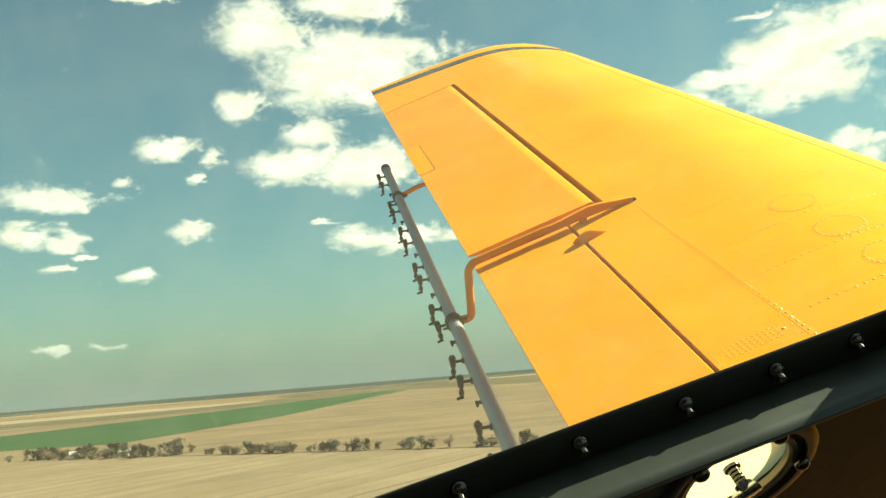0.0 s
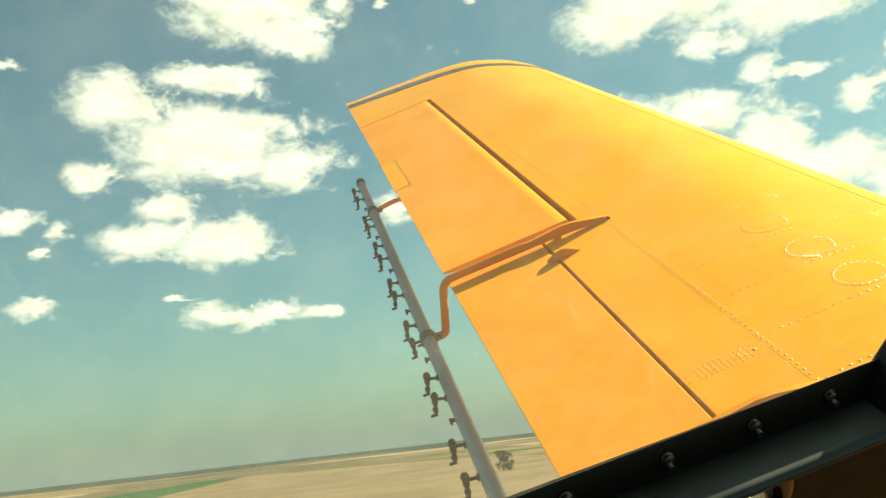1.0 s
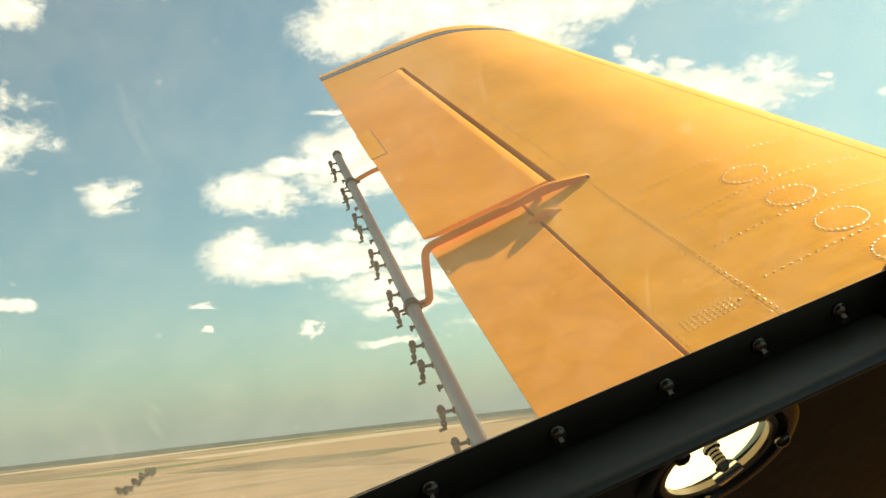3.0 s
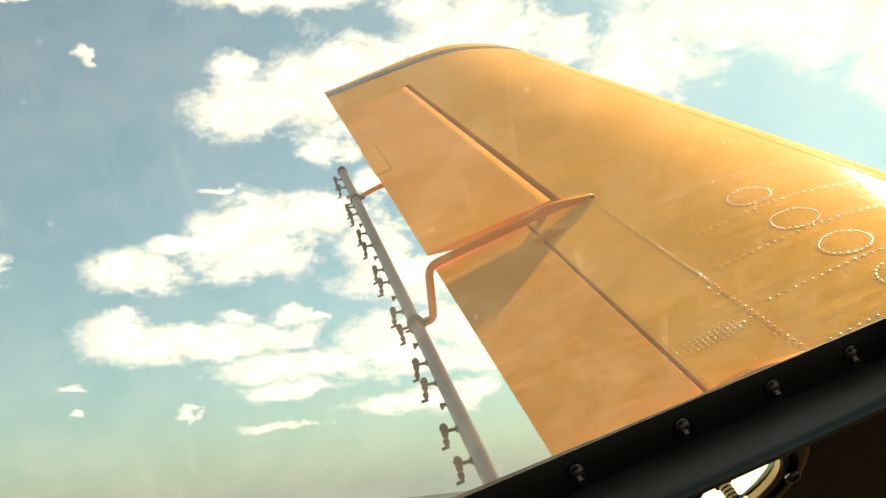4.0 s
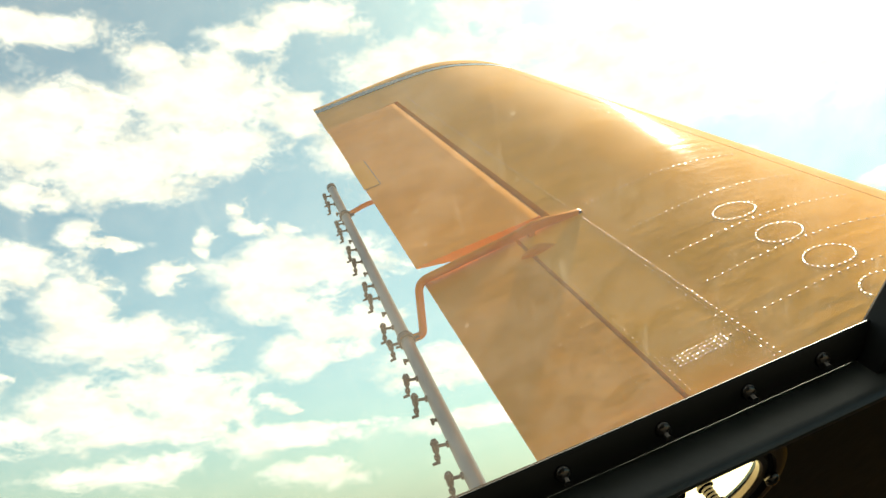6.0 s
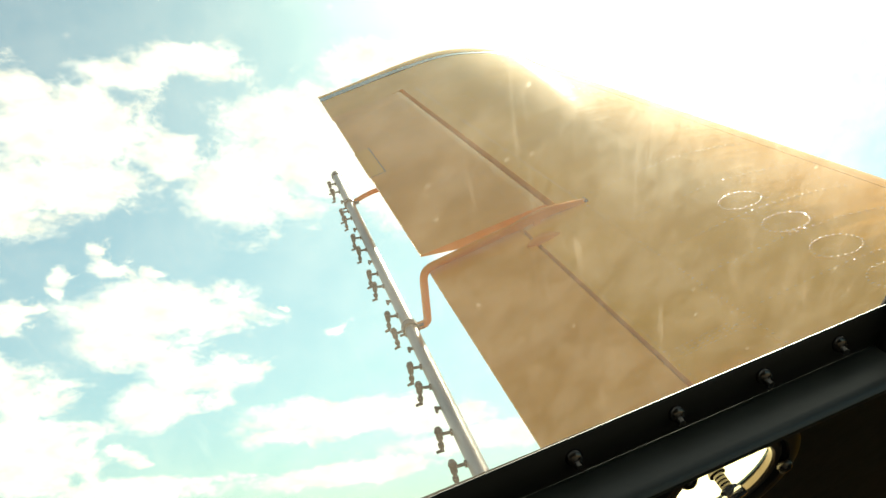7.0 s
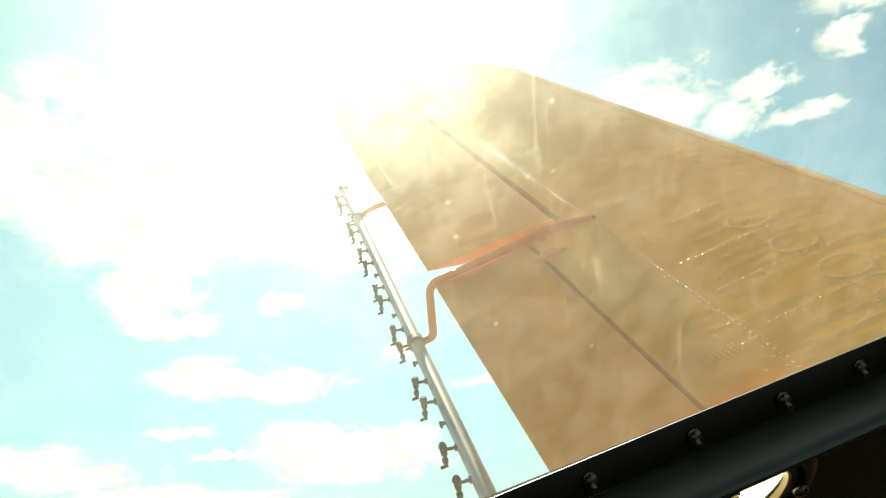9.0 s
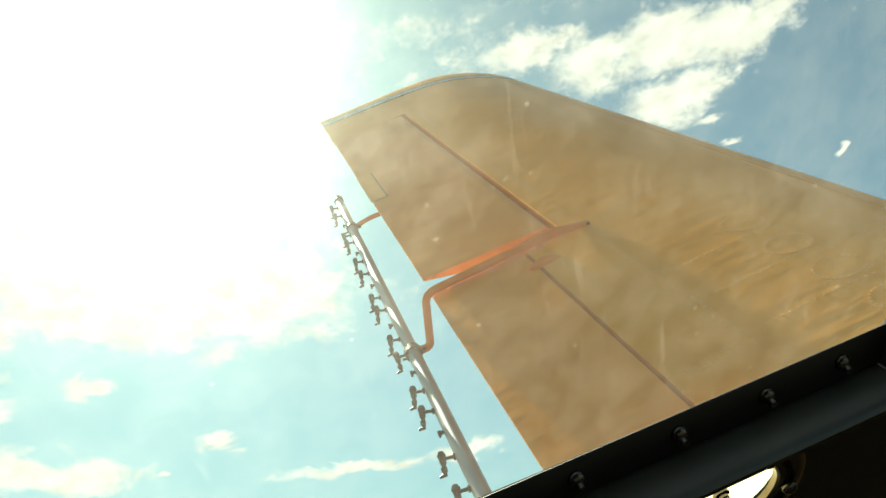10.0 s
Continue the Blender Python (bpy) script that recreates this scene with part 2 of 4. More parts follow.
def coords(g):
    return g.add("ShaderNodeTexCoord").outputs["Object"]


def paint(name, colour, rough=0.5, coat=0.44, waves=0.11):
    """Sprayed enamel on thin sheet: dust, fine orange peel, and the sheet's own waves."""
    m, g, b = material(name)
    p = coords(g)
    stain = g.noise(p, 1.3, 6.0, 0.65).outputs["Fac"]
    streak = g.noise(g.vec("MULTIPLY", p, (1.6, 9.0, 4.0)), 1.0, 5.0, 0.6).outputs["Fac"]
    dark = tuple(c * 0.80 for c in colour)
    c = g.mix(g.ramp(stain, [(0.35, (0, 0, 0)), (0.75, (1, 1, 1))]), dark, colour)
    c = g.mix(g.ramp(streak, [(0.3, (0.18,) * 3), (0.62, (0,) * 3)]), c, (colour[0] * 0.72, colour[1] * 0.66, colour[2] + 0.03))
    link(g, c, b.inputs["Base Color"])
    link(g, g.add("ShaderNodeMapRange", {"Value": streak, "To Min": rough * 0.75, "To Max": rough * 1.5}).outputs[0], b.inputs["Roughness"])
    b.inputs["Coat Weight"].default_value = coat
    b.inputs["Coat Roughness"].default_value = 0.06
    b.inputs["Coat IOR"].default_value = 1.36
    b.inputs["Specular IOR Level"].default_value = 0.0
    w = g.noise(g.vec("MULTIPLY", p, (3.0, 4.2, 1.0)), 1.0, 2.0, 0.4).outputs["Fac"]
    peel = g.noise(p, 260.0, 2.0).outputs["Fac"]
    fold = g.math("MULTIPLY", g.noise(g.vec("MULTIPLY", p, (3.0, 15.0, 1.0)), 1.0, 2.0, 0.5).outputs["Fac"], g.ramp(stain, [(0.42, (0,) * 3), (0.62, (1,) * 3)]))
    n0 = g.add("ShaderNodeBump", {"Height": fold, "Strength": waves * 2.6, "Distance": 0.010})
    n1 = g.add("ShaderNodeBump", {"Height": w, "Strength": waves, "Distance": 0.012, "Normal": n0.outputs[0]})
    n2 = g.add("ShaderNodeBump", {"Height": peel, "Strength": 0.05, "Distance": 0.001, "Normal": n1.outputs[0]})
    link(g, n2.outputs[0], b.inputs["Normal"])
    link(g, n2.outputs[0], b.inputs["Coat Normal"])
    return m


def plain(name, colour, rough, metal=0.0, scale=30.0, vary=0.35, bump=0.1, stretch=(1, 1, 1), shine=0.5):
    m, g, b = material(name)
    p = g.vec("MULTIPLY", coords(g), stretch)
    n = g.noise(p, scale, 5.0, 0.6)
    big = g.noise(p, scale * 0.12, 3.0, 0.6).outputs["Fac"]
    f = g.math("ADD", g.math("MULTIPLY", n.outputs["Fac"], 0.5), g.math("MULTIPLY", big, 0.5))
    c = g.mix(g.ramp(f, [(0.35, (0, 0, 0)), (0.68, (1, 1, 1))]), tuple(x * (1 - vary) for x in colour), tuple(x * (1 + vary * 0.5) for x in colour))
    link(g, c, b.inputs["Base Color"])
    b.inputs["Metallic"].default_value = metal
    b.inputs["Specular IOR Level"].default_value = shine
    link(g, g.add("ShaderNodeMapRange", {"Value": f, "To Min": rough * 0.8, "To Max": min(1, rough * 1.25)}).outputs[0], b.inputs["Roughness"])
    link(g, g.add("ShaderNodeBump", {"Height": n.outputs["Fac"], "Strength": bump, "Distance": 0.002}).outputs[0], b.inputs["Normal"])
    return m


def glass_pane():
    """Acrylic with a film of dust and hair scratches that scatter the sun."""
    m, g, b = material("scratched_acrylic")
    g.tree.nodes.remove(b)
    p = coords(g)
    haze = g.noise(p, 42.0, 7.0, 0.70).outputs["Fac"]
    hair = g.noise(g.vec("MULTIPLY", p, (60.0, 1.0, 7.0)), 3.0, 4.0, 0.75).outputs["Fac"]
    streak = g.noise(g.vec("ADD", g.vec("MULTIPLY", p, (34.0, 1.0, 5.0)), g.noise(p, 6.0).outputs["Color"]), 4.0, 2.0, 0.5).outputs["Fac"]
    cells = g.add("ShaderNodeTexVoronoi", {"Vector": p, "Scale": 105.0})
    fleck = g.math("MULTIPLY", g.ramp(cells.outputs["Distance"], [(0.03, (1,) * 3), (0.13, (0,) * 3)]),
                   g.ramp(g.add("ShaderNodeSeparateColor", {0: cells.outputs["Color"]}).outputs[0], [(0.62, (0,) * 3), (0.9, (1,) * 3)]))
    film = g.math("ADD", g.math("MULTIPLY", g.ramp(haze, [(0.40, (0.55,) * 3), (0.66, (1,) * 3)]), 0.068), g.math("MULTIPLY", g.ramp(hair, [(0.60, (0,) * 3), (0.80, (1,) * 3)]), 0.022))
    film = g.math("ADD", film, g.math("MULTIPLY", g.ramp(streak, [(0.66, (0,) * 3), (0.76, (1,) * 3)]), 0.024))
    film = g.math("ADD", film, g.math("MULTIPLY", fleck, 0.085))
    clear = g.add("ShaderNodeBsdfTransparent", {"Color": (0.97, 0.985, 0.975, 1)})
    blur = g.add("ShaderNodeBsdfRefraction", {"Color": (1, 0.97, 0.88, 1), "Roughness": 0.68, "IOR": 1.30})
    dust = g.add("ShaderNodeBsdfTranslucent", {"Color": (0.90, 0.76, 0.64, 1)})
    scatter = g.add("ShaderNodeMixShader", {0: 0.84, 1: blur.outputs[0], 2: dust.outputs[0]})
    both = g.add("ShaderNodeMixShader", {0: film, 1: clear.outputs[0], 2: scatter.outputs[0]})
    gloss = g.add("ShaderNodeBsdfGlossy", {"Color": (1, 1, 1, 1), "Roughness": 0.02})
    fres = g.math("MULTIPLY", g.add("ShaderNodeFresnel", {"IOR": 1.35}).outputs[0], 0.35)
    last = g.add("ShaderNodeMixShader", {0: fres, 1: both.outputs[0], 2: gloss.outputs[0]})
    link(g, last.outputs[0], g.tree.nodes["Material Output"].inputs["Surface"])
    return m


YELLOW = paint("yellow_enamel", (0.95, 0.380, 0.016))
RIVET = paint("yellow_rivet_enamel", (0.92, 0.40, 0.03), rough=0.3, coat=1.0, waves=0.02)
RIVET.node_tree.nodes["Principled BSDF"].inputs["Coat Roughness"].default_value = 0.14
RIVET.node_tree.nodes["Principled BSDF"].inputs["Specular IOR Level"].default_value = 0.25
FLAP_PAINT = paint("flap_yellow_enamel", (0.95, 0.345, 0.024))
ORANGE = paint("orange_enamel", (0.80, 0.27, 0.012), rough=0.3, coat=0.3, waves=0.1)
SEALANT = plain("grey_tip_seam", (0.085, 0.08, 0.075), 0.22)
ALUMINIUM = plain("dull_aluminium", (0.42, 0.41, 0.38), 0.42, 0.75, 25.0, 0.25, 0.05, (1, 0.15, 1))
BLACK_PLASTIC = plain("black_plastic", (0.022, 0.022, 0.021), 0.45, 0.0, 60.0)
CLAMP_METAL = plain("clamp_metal", (0.09, 0.085, 0.075), 0.5, 0.6, 40.0)
RAIL_BLACK = plain("black_rail_paint", (0.014, 0.0145, 0.013), 0.5, 0.0, 45.0, 0.4, 0.15, (1, 1, 1), 0.22)
LEDGE_PAINT = plain("grey_green_ledge_paint", (0.036, 0.039, 0.032), 0.36, 0.0, 40.0, 0.35, 0.12)
PANEL_BLACK = plain("black_trim", (0.0045, 0.0045, 0.0045), 0.62, 0.0, 80.0, 0.4, 0.25)
STEEL = plain("bolt_steel", (0.10, 0.09, 0.08), 0.2, 0.8, 120.0, 0.3, 0.05)
CHROME = plain("worn_chrome", (0.55, 0.55, 0.58), 0.2, 1.0, 60.0, 0.2, 0.05)
FLANGE = plain("black_flange", (0.012, 0.012, 0.011), 0.4, 0.0, 60.0, 0.4, 0.1, (1, 1, 1), 0.4)
RING_METAL = plain("brown_ring_metal", (0.16, 0.13, 0.10), 0.35, 0.8, 60.0, 0.3, 0.05)
# even brown that paints the shade in the gap round the tab
GAP_DARK = plain("gap_shadow_brown", (0.16, 0.085, 0.03), 0.7)
GLASS = glass_pane()


def frosted_disc():
    m, g, b = material("frosted_vent_plastic")
    g.tree.nodes.remove(b)
    f = g.noise(coords(g), 60.0, 4.0, 0.6).outputs["Fac"]
    see = g.add("ShaderNodeBsdfTransparent", {"Color": (1, 0.97, 0.88, 1)})
    milk = g.add("ShaderNodeBsdfTranslucent", {"Color": (1.0, 0.86, 0.48, 1)})
    both = g.add("ShaderNodeMixShader", {0: g.math("ADD", 0.74, g.math("MULTIPLY", f, 0.2)), 1: see.outputs[0], 2: milk.outputs[0]})
    link(g, both.outputs[0], g.tree.nodes["Material Output"].inputs["Surface"])
    return m


LENS = frosted_disc()


# ---- mesh helpers ----
def mesh_of(name, bm, mat):
    me = bpy.data.meshes.new(name)
    bm.normal_update()
    bm.to_mesh(me)
    bm.free()
    me.materials.append(mat)
    return me


def part(name, bm, mat, parent, label="", smooth=True, edge=35):
    me = mesh_of(name, bm, mat)
    if smooth:
        me.shade_smooth()
        me.set_sharp_from_angle(angle=radians(edge))
    ob = new(name, me)
    ob.parent = parent
    if label:
        tagged(ob, label)
    return ob


def again(ob, parent, m):
    """Another part on the same mesh."""
    o = new(ob.name.split(".")[0], ob.data)
    o.parent = parent
    o.matrix_local = m
    if "label" in ob:
        o["label"] = ob["label"]
    return o


def box(bm, x0, x1, y0, y1, z0, z1, bevel=0.0):
    r = bmesh.ops.create_cube(bm, size=1.0)
    for v in r["verts"]:
        v.co = Vector((x0 + (v.co.x + 0.5) * (x1 - x0), y0 + (v.co.y + 0.5) * (y1 - y0), z0 + (v.co.z + 0.5) * (z1 - z0)))
    if bevel:
        edges = list({e for v in r["verts"] for e in v.link_edges})
        bmesh.ops.bevel(bm, geom=edges, offset=bevel, segments=2, affect="EDGES", profile=0.6)


def rod(bm, a, b, r0, r1=None, sides=12):
    a, b = Vector(a), Vector(b)
    r1 = r0 if r1 is None else r1
    m = Matrix.Translation((a + b) / 2) @ (b - a).to_track_quat("Z", "Y").to_matrix().to_4x4()
    bmesh.ops.create_cone(bm, cap_ends=True, segments=sides, radius1=r0, radius2=r1, depth=(b - a).length, matrix=m)


def sweep(bm, points, radius, sides=14):
    """A closed tube along points."""
    pts = [Vector(p) for p in points]
    rings, up = [], None
    for i, p in enumerate(pts):
        d = (pts[min(i + 1, len(pts) - 1)] - pts[max(i - 1, 0)]).normalized()
        up = Vector((0, 1, 0)) if up is None else up
        u = (up - d * up.dot(d)).normalized()
        w = d.cross(u)
        rings.append([bm.verts.new(p + (u * math.cos(k * 2 * math.pi / sides) + w * math.sin(k * 2 * math.pi / sides)) * radius) for k in range(sides)])
    for a, b in zip(rings, rings[1:]):
        for k in range(sides):
            bm.faces.new((a[k], a[(k + 1) % sides], b[(k + 1) % sides], b[k]))
    bm.faces.new(rings[0][::-1]), bm.faces.new(rings[-1])


def rounded(points, radius, steps=6):
    """A polyline with its corners rounded."""
    pts = [Vector(p) for p in points]
    out = [pts[0]]
    for a, b, c in zip(pts, pts[1:], pts[2:]):
        r = min(radius, (a - b).length * 0.45, (c - b).length * 0.45)
        p, q = b + (a - b).normalized() * r, b + (c - b).normalized() * r
        out += [p.lerp(b, s).lerp(b.lerp(q, s), s) for s in (k / steps for k in range(steps + 1))]
    return out + [pts[-1]]


def prism_y(bm, outline, y0, y1):
    """A solid from an outline in x, z between two stations."""
    a = [bm.verts.new((x, y0, z)) for x, z in outline]
    b = [bm.verts.new((x, y1, z)) for x, z in outline]
    n = len(outline)
    for k in range(n):
        bm.faces.new((a[k], a[(k + 1) % n], b[(k + 1) % n], b[k]))
    bm.faces.new(a[::-1]), bm.faces.new(b)
    bmesh.ops.recalc_face_normals(bm, faces=bm.faces)


# ---- the aircraft ----
aircraft = tagged(new("aircraft"), "yellow low-wing crop-spraying aircraft banking in flight", "aircraft")

UPPER_X = [0.0, 0.2, 0.45, 0.645, 0.717, 0.9, 1.05, 1.16, 1.3, 1.42, 1.53, 1.62, 1.70, 1.76, 1.81, 1.84, 1.86]
UPPER_Z = [0.004, 0.037, 0.077, 0.108, 0.119, 0.147, 0.168, 0.180, 0.184, 0.177, 0.163, 0.147, 0.126, 0.105, 0.078, 0.050, 0.0]
LOWER_X = [0.0, 0.5, 0.9, 1.2, 1.5, 1.7, 1.79, 1.86]
LOWER_Z = [-0.004, -0.02, -0.05, -0.07, -0.078, -0.068, -0.045, 0.0]


def upper(x):
    return float(glide(list(zip(UPPER_X, UPPER_Z)), min(max(x, 0.0), 1.86))[0])


def lower(x):
    return float(np.interp(x, LOWER_X, LOWER_Z))


def section(x0, x1=1.86, n=30):
    xs = [x0 + (x1 - x0) * (1 - (1 - k / n) ** 1.7) for k in range(n + 1)]
    return [(x, upper(x)) for x in xs] + [(x, lower(x)) for x in reversed(xs[:-1])]


def wing_tip_edge(x):
    """Where the outer end lies at x: straight, then swept back towards the leading edge."""
    return float(np.interp(x, [0, 0.8, 1.27, 1.55, 1.70, 1.78, 1.83], [9.25, 9.17, 9.06, 8.88, 8.69, 8.42, 8.12]))


def tip_seam_edge(x):
    return float(np.interp(x, [0, 0.8, 1.31, 1.6, 1.83], [8.93, 8.72, 8.45, 8.20, 7.95]))


def loft(bm, stations, closed=True):
    rings = [[bm.verts.new(p) for p in s] for s in stations]
    n = len(rings[0])
    for a, b in zip(rings, rings[1:]):
        for k in range(n):
            bm.faces.new((a[k], a[(k + 1) % n], b[(k + 1) % n], b[k]))
    bm.faces.new(rings[0][::-1]), bm.faces.new(rings[-1])


def wing():
    bm = bmesh.new()
    for x0, y0, y1 in ((0.462, 0.62, 3.92), (0.660, 3.92, 7.835)):
        o = section(x0)
        steps = max(2, int((y1 - y0) / 0.4))
        loft(bm, [[(x, y0 + (y1 - y0) * k / steps, z) for x, z in o] for k in range(steps + 1)])
    o = section(0.0, n=36)
    seam = [tip_seam_edge(x) for x, z in o]
    loft(bm, [[(x, 7.835 + (s - 7.835) * f, z) for (x, z), s in zip(o, seam)] for f in (0, 0.5, 1)])
    bmesh.ops.recalc_face_normals(bm, faces=bm.faces)
    skin = part("left_wing", bm, YELLOW, aircraft, "glossy yellow painted sheet-metal left wing", edge=40)
    # the seam strip and the moulded cap beyond it
    bm = bmesh.new()
    loft(bm, [[(x * 0.998, s + d, z + (0.003 if z > 0 else -0.003)) for (x, z), s in zip(o, seam)] for d in (-0.006, 0.18)])
    bmesh.ops.recalc_face_normals(bm, faces=bm.faces)
    part("tip_seam", bm, SEALANT, skin, "weathered grey sealant strip")
    bm = bmesh.new()
    rows = []
    for f, k in ((0.0, 1.03), (0.3, 1.04), (0.6, 1.02), (0.88, 0.96), (0.97, 0.8), (1.0, 0.45)):
        rows.append([(x, s + 0.16 + (wing_tip_edge(x) - s - 0.16) * f, z * k + 0.01 * (1 - k)) for (x, z), s in zip(o, seam)])
    loft(bm, rows)
    bmesh.ops.recalc_face_normals(bm, faces=bm.faces)
    part("tip_cap", bm, YELLOW, skin, "rounded yellow wing-tip cap")
    return skin


wing_skin = wing()


def flat_normal(x):
    d = (upper(x + 0.01) - upper(x - 0.01)) / 0.02
    return Vector((-d, 0, 1)).normalized()


def rivet(bm, x, y, r=0.0060, h=0.0013):
    """A low round head."""
    c, n = Vector((x, y, upper(x))), flat_normal(x)
    u = Vector((0, 1, 0))
    w = n.cross(u)
    rings = [[bm.verts.new(c + (u * math.cos(a) + w * math.sin(a)) * r * f + n * (h * g)) for a in (k * math.pi / 3 for k in range(6))]
             for f, g in ((1.0, -0.3), (0.8, 0.6), (0.35, 1.0))]
    for a, b in zip(rings, rings[1:]):
        for k in range(6):
            bm.faces.new((a[k], a[(k + 1) % 6], b[(k + 1) % 6], b[k]))
    bm.faces.new(rings[-1])


def rivet_rows():
    bm = bmesh.new()
    for k in range(int((7.7 - 0.7) / 0.032)):
        y = 0.7 + k * 0.032
        rivet(bm, 0.749, y, 0.0058, 0.0017 if y < 3.7 else 0.0009)
        if y < 3.88:
            rivet(bm, 0.476, y, 0.0042, 0.0010)
            if k % 2 == 0:
                rivet(bm, 0.728, y, 0.0042, 0.0010)
        rivet(bm, 1.53, y, 0.003, 0.001)
    for y in (1.87, 2.17, 2.47, 2.77, 3.05, 3.415, 3.86):
        for k in range(26):
            rivet(bm, 0.82 + k * 0.03, y)
    part("rivet_row", bm, RIVET, wing_skin, "raised round-head rivets painted over in yellow", edge=80)["kind"] = "stuff"
    # skin lap along the spar
    bm = bmesh.new()
    prism_y(bm, [(0.765, upper(0.765) - 0.002), (0.765, upper(0.765) + 0.0002), (0.737, upper(0.737) + 0.0005), (0.735, upper(0.735) - 0.002)], 0.63, 3.62)
    part("skin_lap", bm, YELLOW, wing_skin, smooth=False)
    # lap of the nose skin
    bm = bmesh.new()
    prism_y(bm, [(x, upper(x) + h) for x, h in ((1.700, -0.002), (1.700, 0.0012), (1.680, 0.0015), (1.656, 0.0012), (1.654, -0.002))], 0.63, 7.9)
    part("skin_lap", bm, YELLOW, wing_skin, smooth=False)


rivet_rows()


def cover(x, y, r=0.081):
    bm = bmesh.new()
    n = 40
    rings = []
    for rr, h in ((r + 0.012, -0.0010), (r + 0.012, 0.0004), (r, 0.0004), (r * 0.75, 0.0004), (r * 0.5, 0.0004), (r * 0.25, 0.0004), (0.004, 0.0004)):
        rings.append([bm.verts.new((x + rr * math.cos(a), y + rr * math.sin(a), upper(x + rr * math.cos(a)) + h)) for a in (k * 2 * math.pi / n for k in range(n))])
    for a, b in zip(rings, rings[1:]):
        for k in range(n):
            bm.faces.new((a[k], a[(k + 1) % n], b[(k + 1) % n], b[k]))
    bm.faces.new(rings[-1])
    bmesh.ops.recalc_face_normals(bm, faces=bm.faces)
    plate = part("inspection_cover", bm, YELLOW, wing_skin, "round yellow access cover ringed with rivets", edge=30)
    bm = bmesh.new()
    for k in range(24):
        a = k * math.pi / 12
        rivet(bm, x + r * math.cos(a), y + r * math.sin(a), 0.0066, 0.0015)
    part("rivet_ring", bm, RIVET, plate, edge=80)


for y in (3.173, 2.870, 2.590, 2.310, 2.03):
    cover(1.171, y)


def doubler():
    bm = bmesh.new()
    box(bm, 0.505, 0.690, 2.385, 2.455, 0.0, 0.0004)
    for v in bm.verts:
        v.co.z += upper(v.co.x) - 0.0003
    plate = part("doubler_plate", bm, YELLOW, wing_skin, "small riveted oblong patch on the wing skin", smooth=False)
    bm = bmesh.new()
    for k in range(11):
        for y in (2.392, 2.411, 2.429, 2.448):
            rivet(bm, 0.513 + k * 0.0168, y, 0.0044, 0.0009)
    rivet(bm, 0.700, 2.42, 0.007, 0.0022)
    part("rivet_ring", bm, RIVET, plate, edge=80)


doubler()


def control_surface(name, label, x_nose, y0, y1, gap, origin, mat=None):
    """Flap or aileron: a wedge with a rounded nose; its origin lies on the hinge."""
    xs = [k / 14 * (x_nose - gap) for k in range(15)]
    top = [(x, upper(x)) for x in xs]
    r = upper(x_nose - gap)
    nose = [(x_nose - gap + gap * math.sin(a), r * 0.40 + r * 0.60 * math.cos(a)) for a in (k * math.pi / 8 for k in range(1, 8))]
    low = [(x, lower(x)) for x in reversed(xs)]
    o = [(x - origin[0], z - origin[2]) for x, z in top + nose + low]
    bm = bmesh.new()
    steps = 8
    loft(bm, [[(x, y0 + (y1 - y0) * k / steps - origin[1], z) for x, z in o] for k in range(steps + 1)])
    bmesh.ops.recalc_face_normals(bm, faces=bm.faces)
    ob = part(name, bm, mat or YELLOW, aircraft, label, edge=40)
    ob.location = origin
    return ob


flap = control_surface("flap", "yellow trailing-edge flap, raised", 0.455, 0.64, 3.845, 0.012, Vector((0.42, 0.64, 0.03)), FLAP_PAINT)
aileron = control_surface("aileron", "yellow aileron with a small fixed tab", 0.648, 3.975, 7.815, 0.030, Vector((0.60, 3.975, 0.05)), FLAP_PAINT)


def surface_details():
    # stiffener rivets behind the hinge lines
    for ob, x, y0, y1 in ((flap, 0.375, 0.7, 3.82), (aileron, 0.54, 4.02, 7.78)):
        bm = bmesh.new()
        for k in range(int((y1 - y0) / 0.04)):
            rivet(bm, x, y0 + k * 0.04, 0.0033, 0.0010)
        bmesh.ops.translate(bm, verts=bm.verts, vec=-ob.location)
        part("rivet_row", bm, RIVET, ob, edge=80)["kind"] = "stuff"
    # trim tab over a thin plate whose dark colour paints the slot's shade
    for name, mat, label, edge, high in (("tab_slot_shade", GAP_DARK, "dark plate round the tab, coloured as the slot's shade", 0.007, 0.0012), ("trim_tab", YELLOW, "small yellow tab on the aileron edge", 0.0, 0.0026)):
        bm = bmesh.new()
        box(bm, -0.008, 0.096 + edge, 5.55 - edge, 6.28 + edge, 0.0, high, 0.0004)
        for v in bm.verts:
            v.co.z += upper(max(v.co.x, 0.0)) - 0.0008 + min(v.co.x, 0) * 0.15
        bmesh.ops.translate(bm, verts=bm.verts, vec=-aileron.location)
        part(name, bm, mat, aileron, label, smooth=False)


surface_details()


# ---- spray gear ----
BOOM_X, BOOM_Z, BOOM_R = -0.149, -0.221, 0.030


def along(y):
    """Stations along the boom."""
    return 0.22 + (y - 0.22) * 1.0229



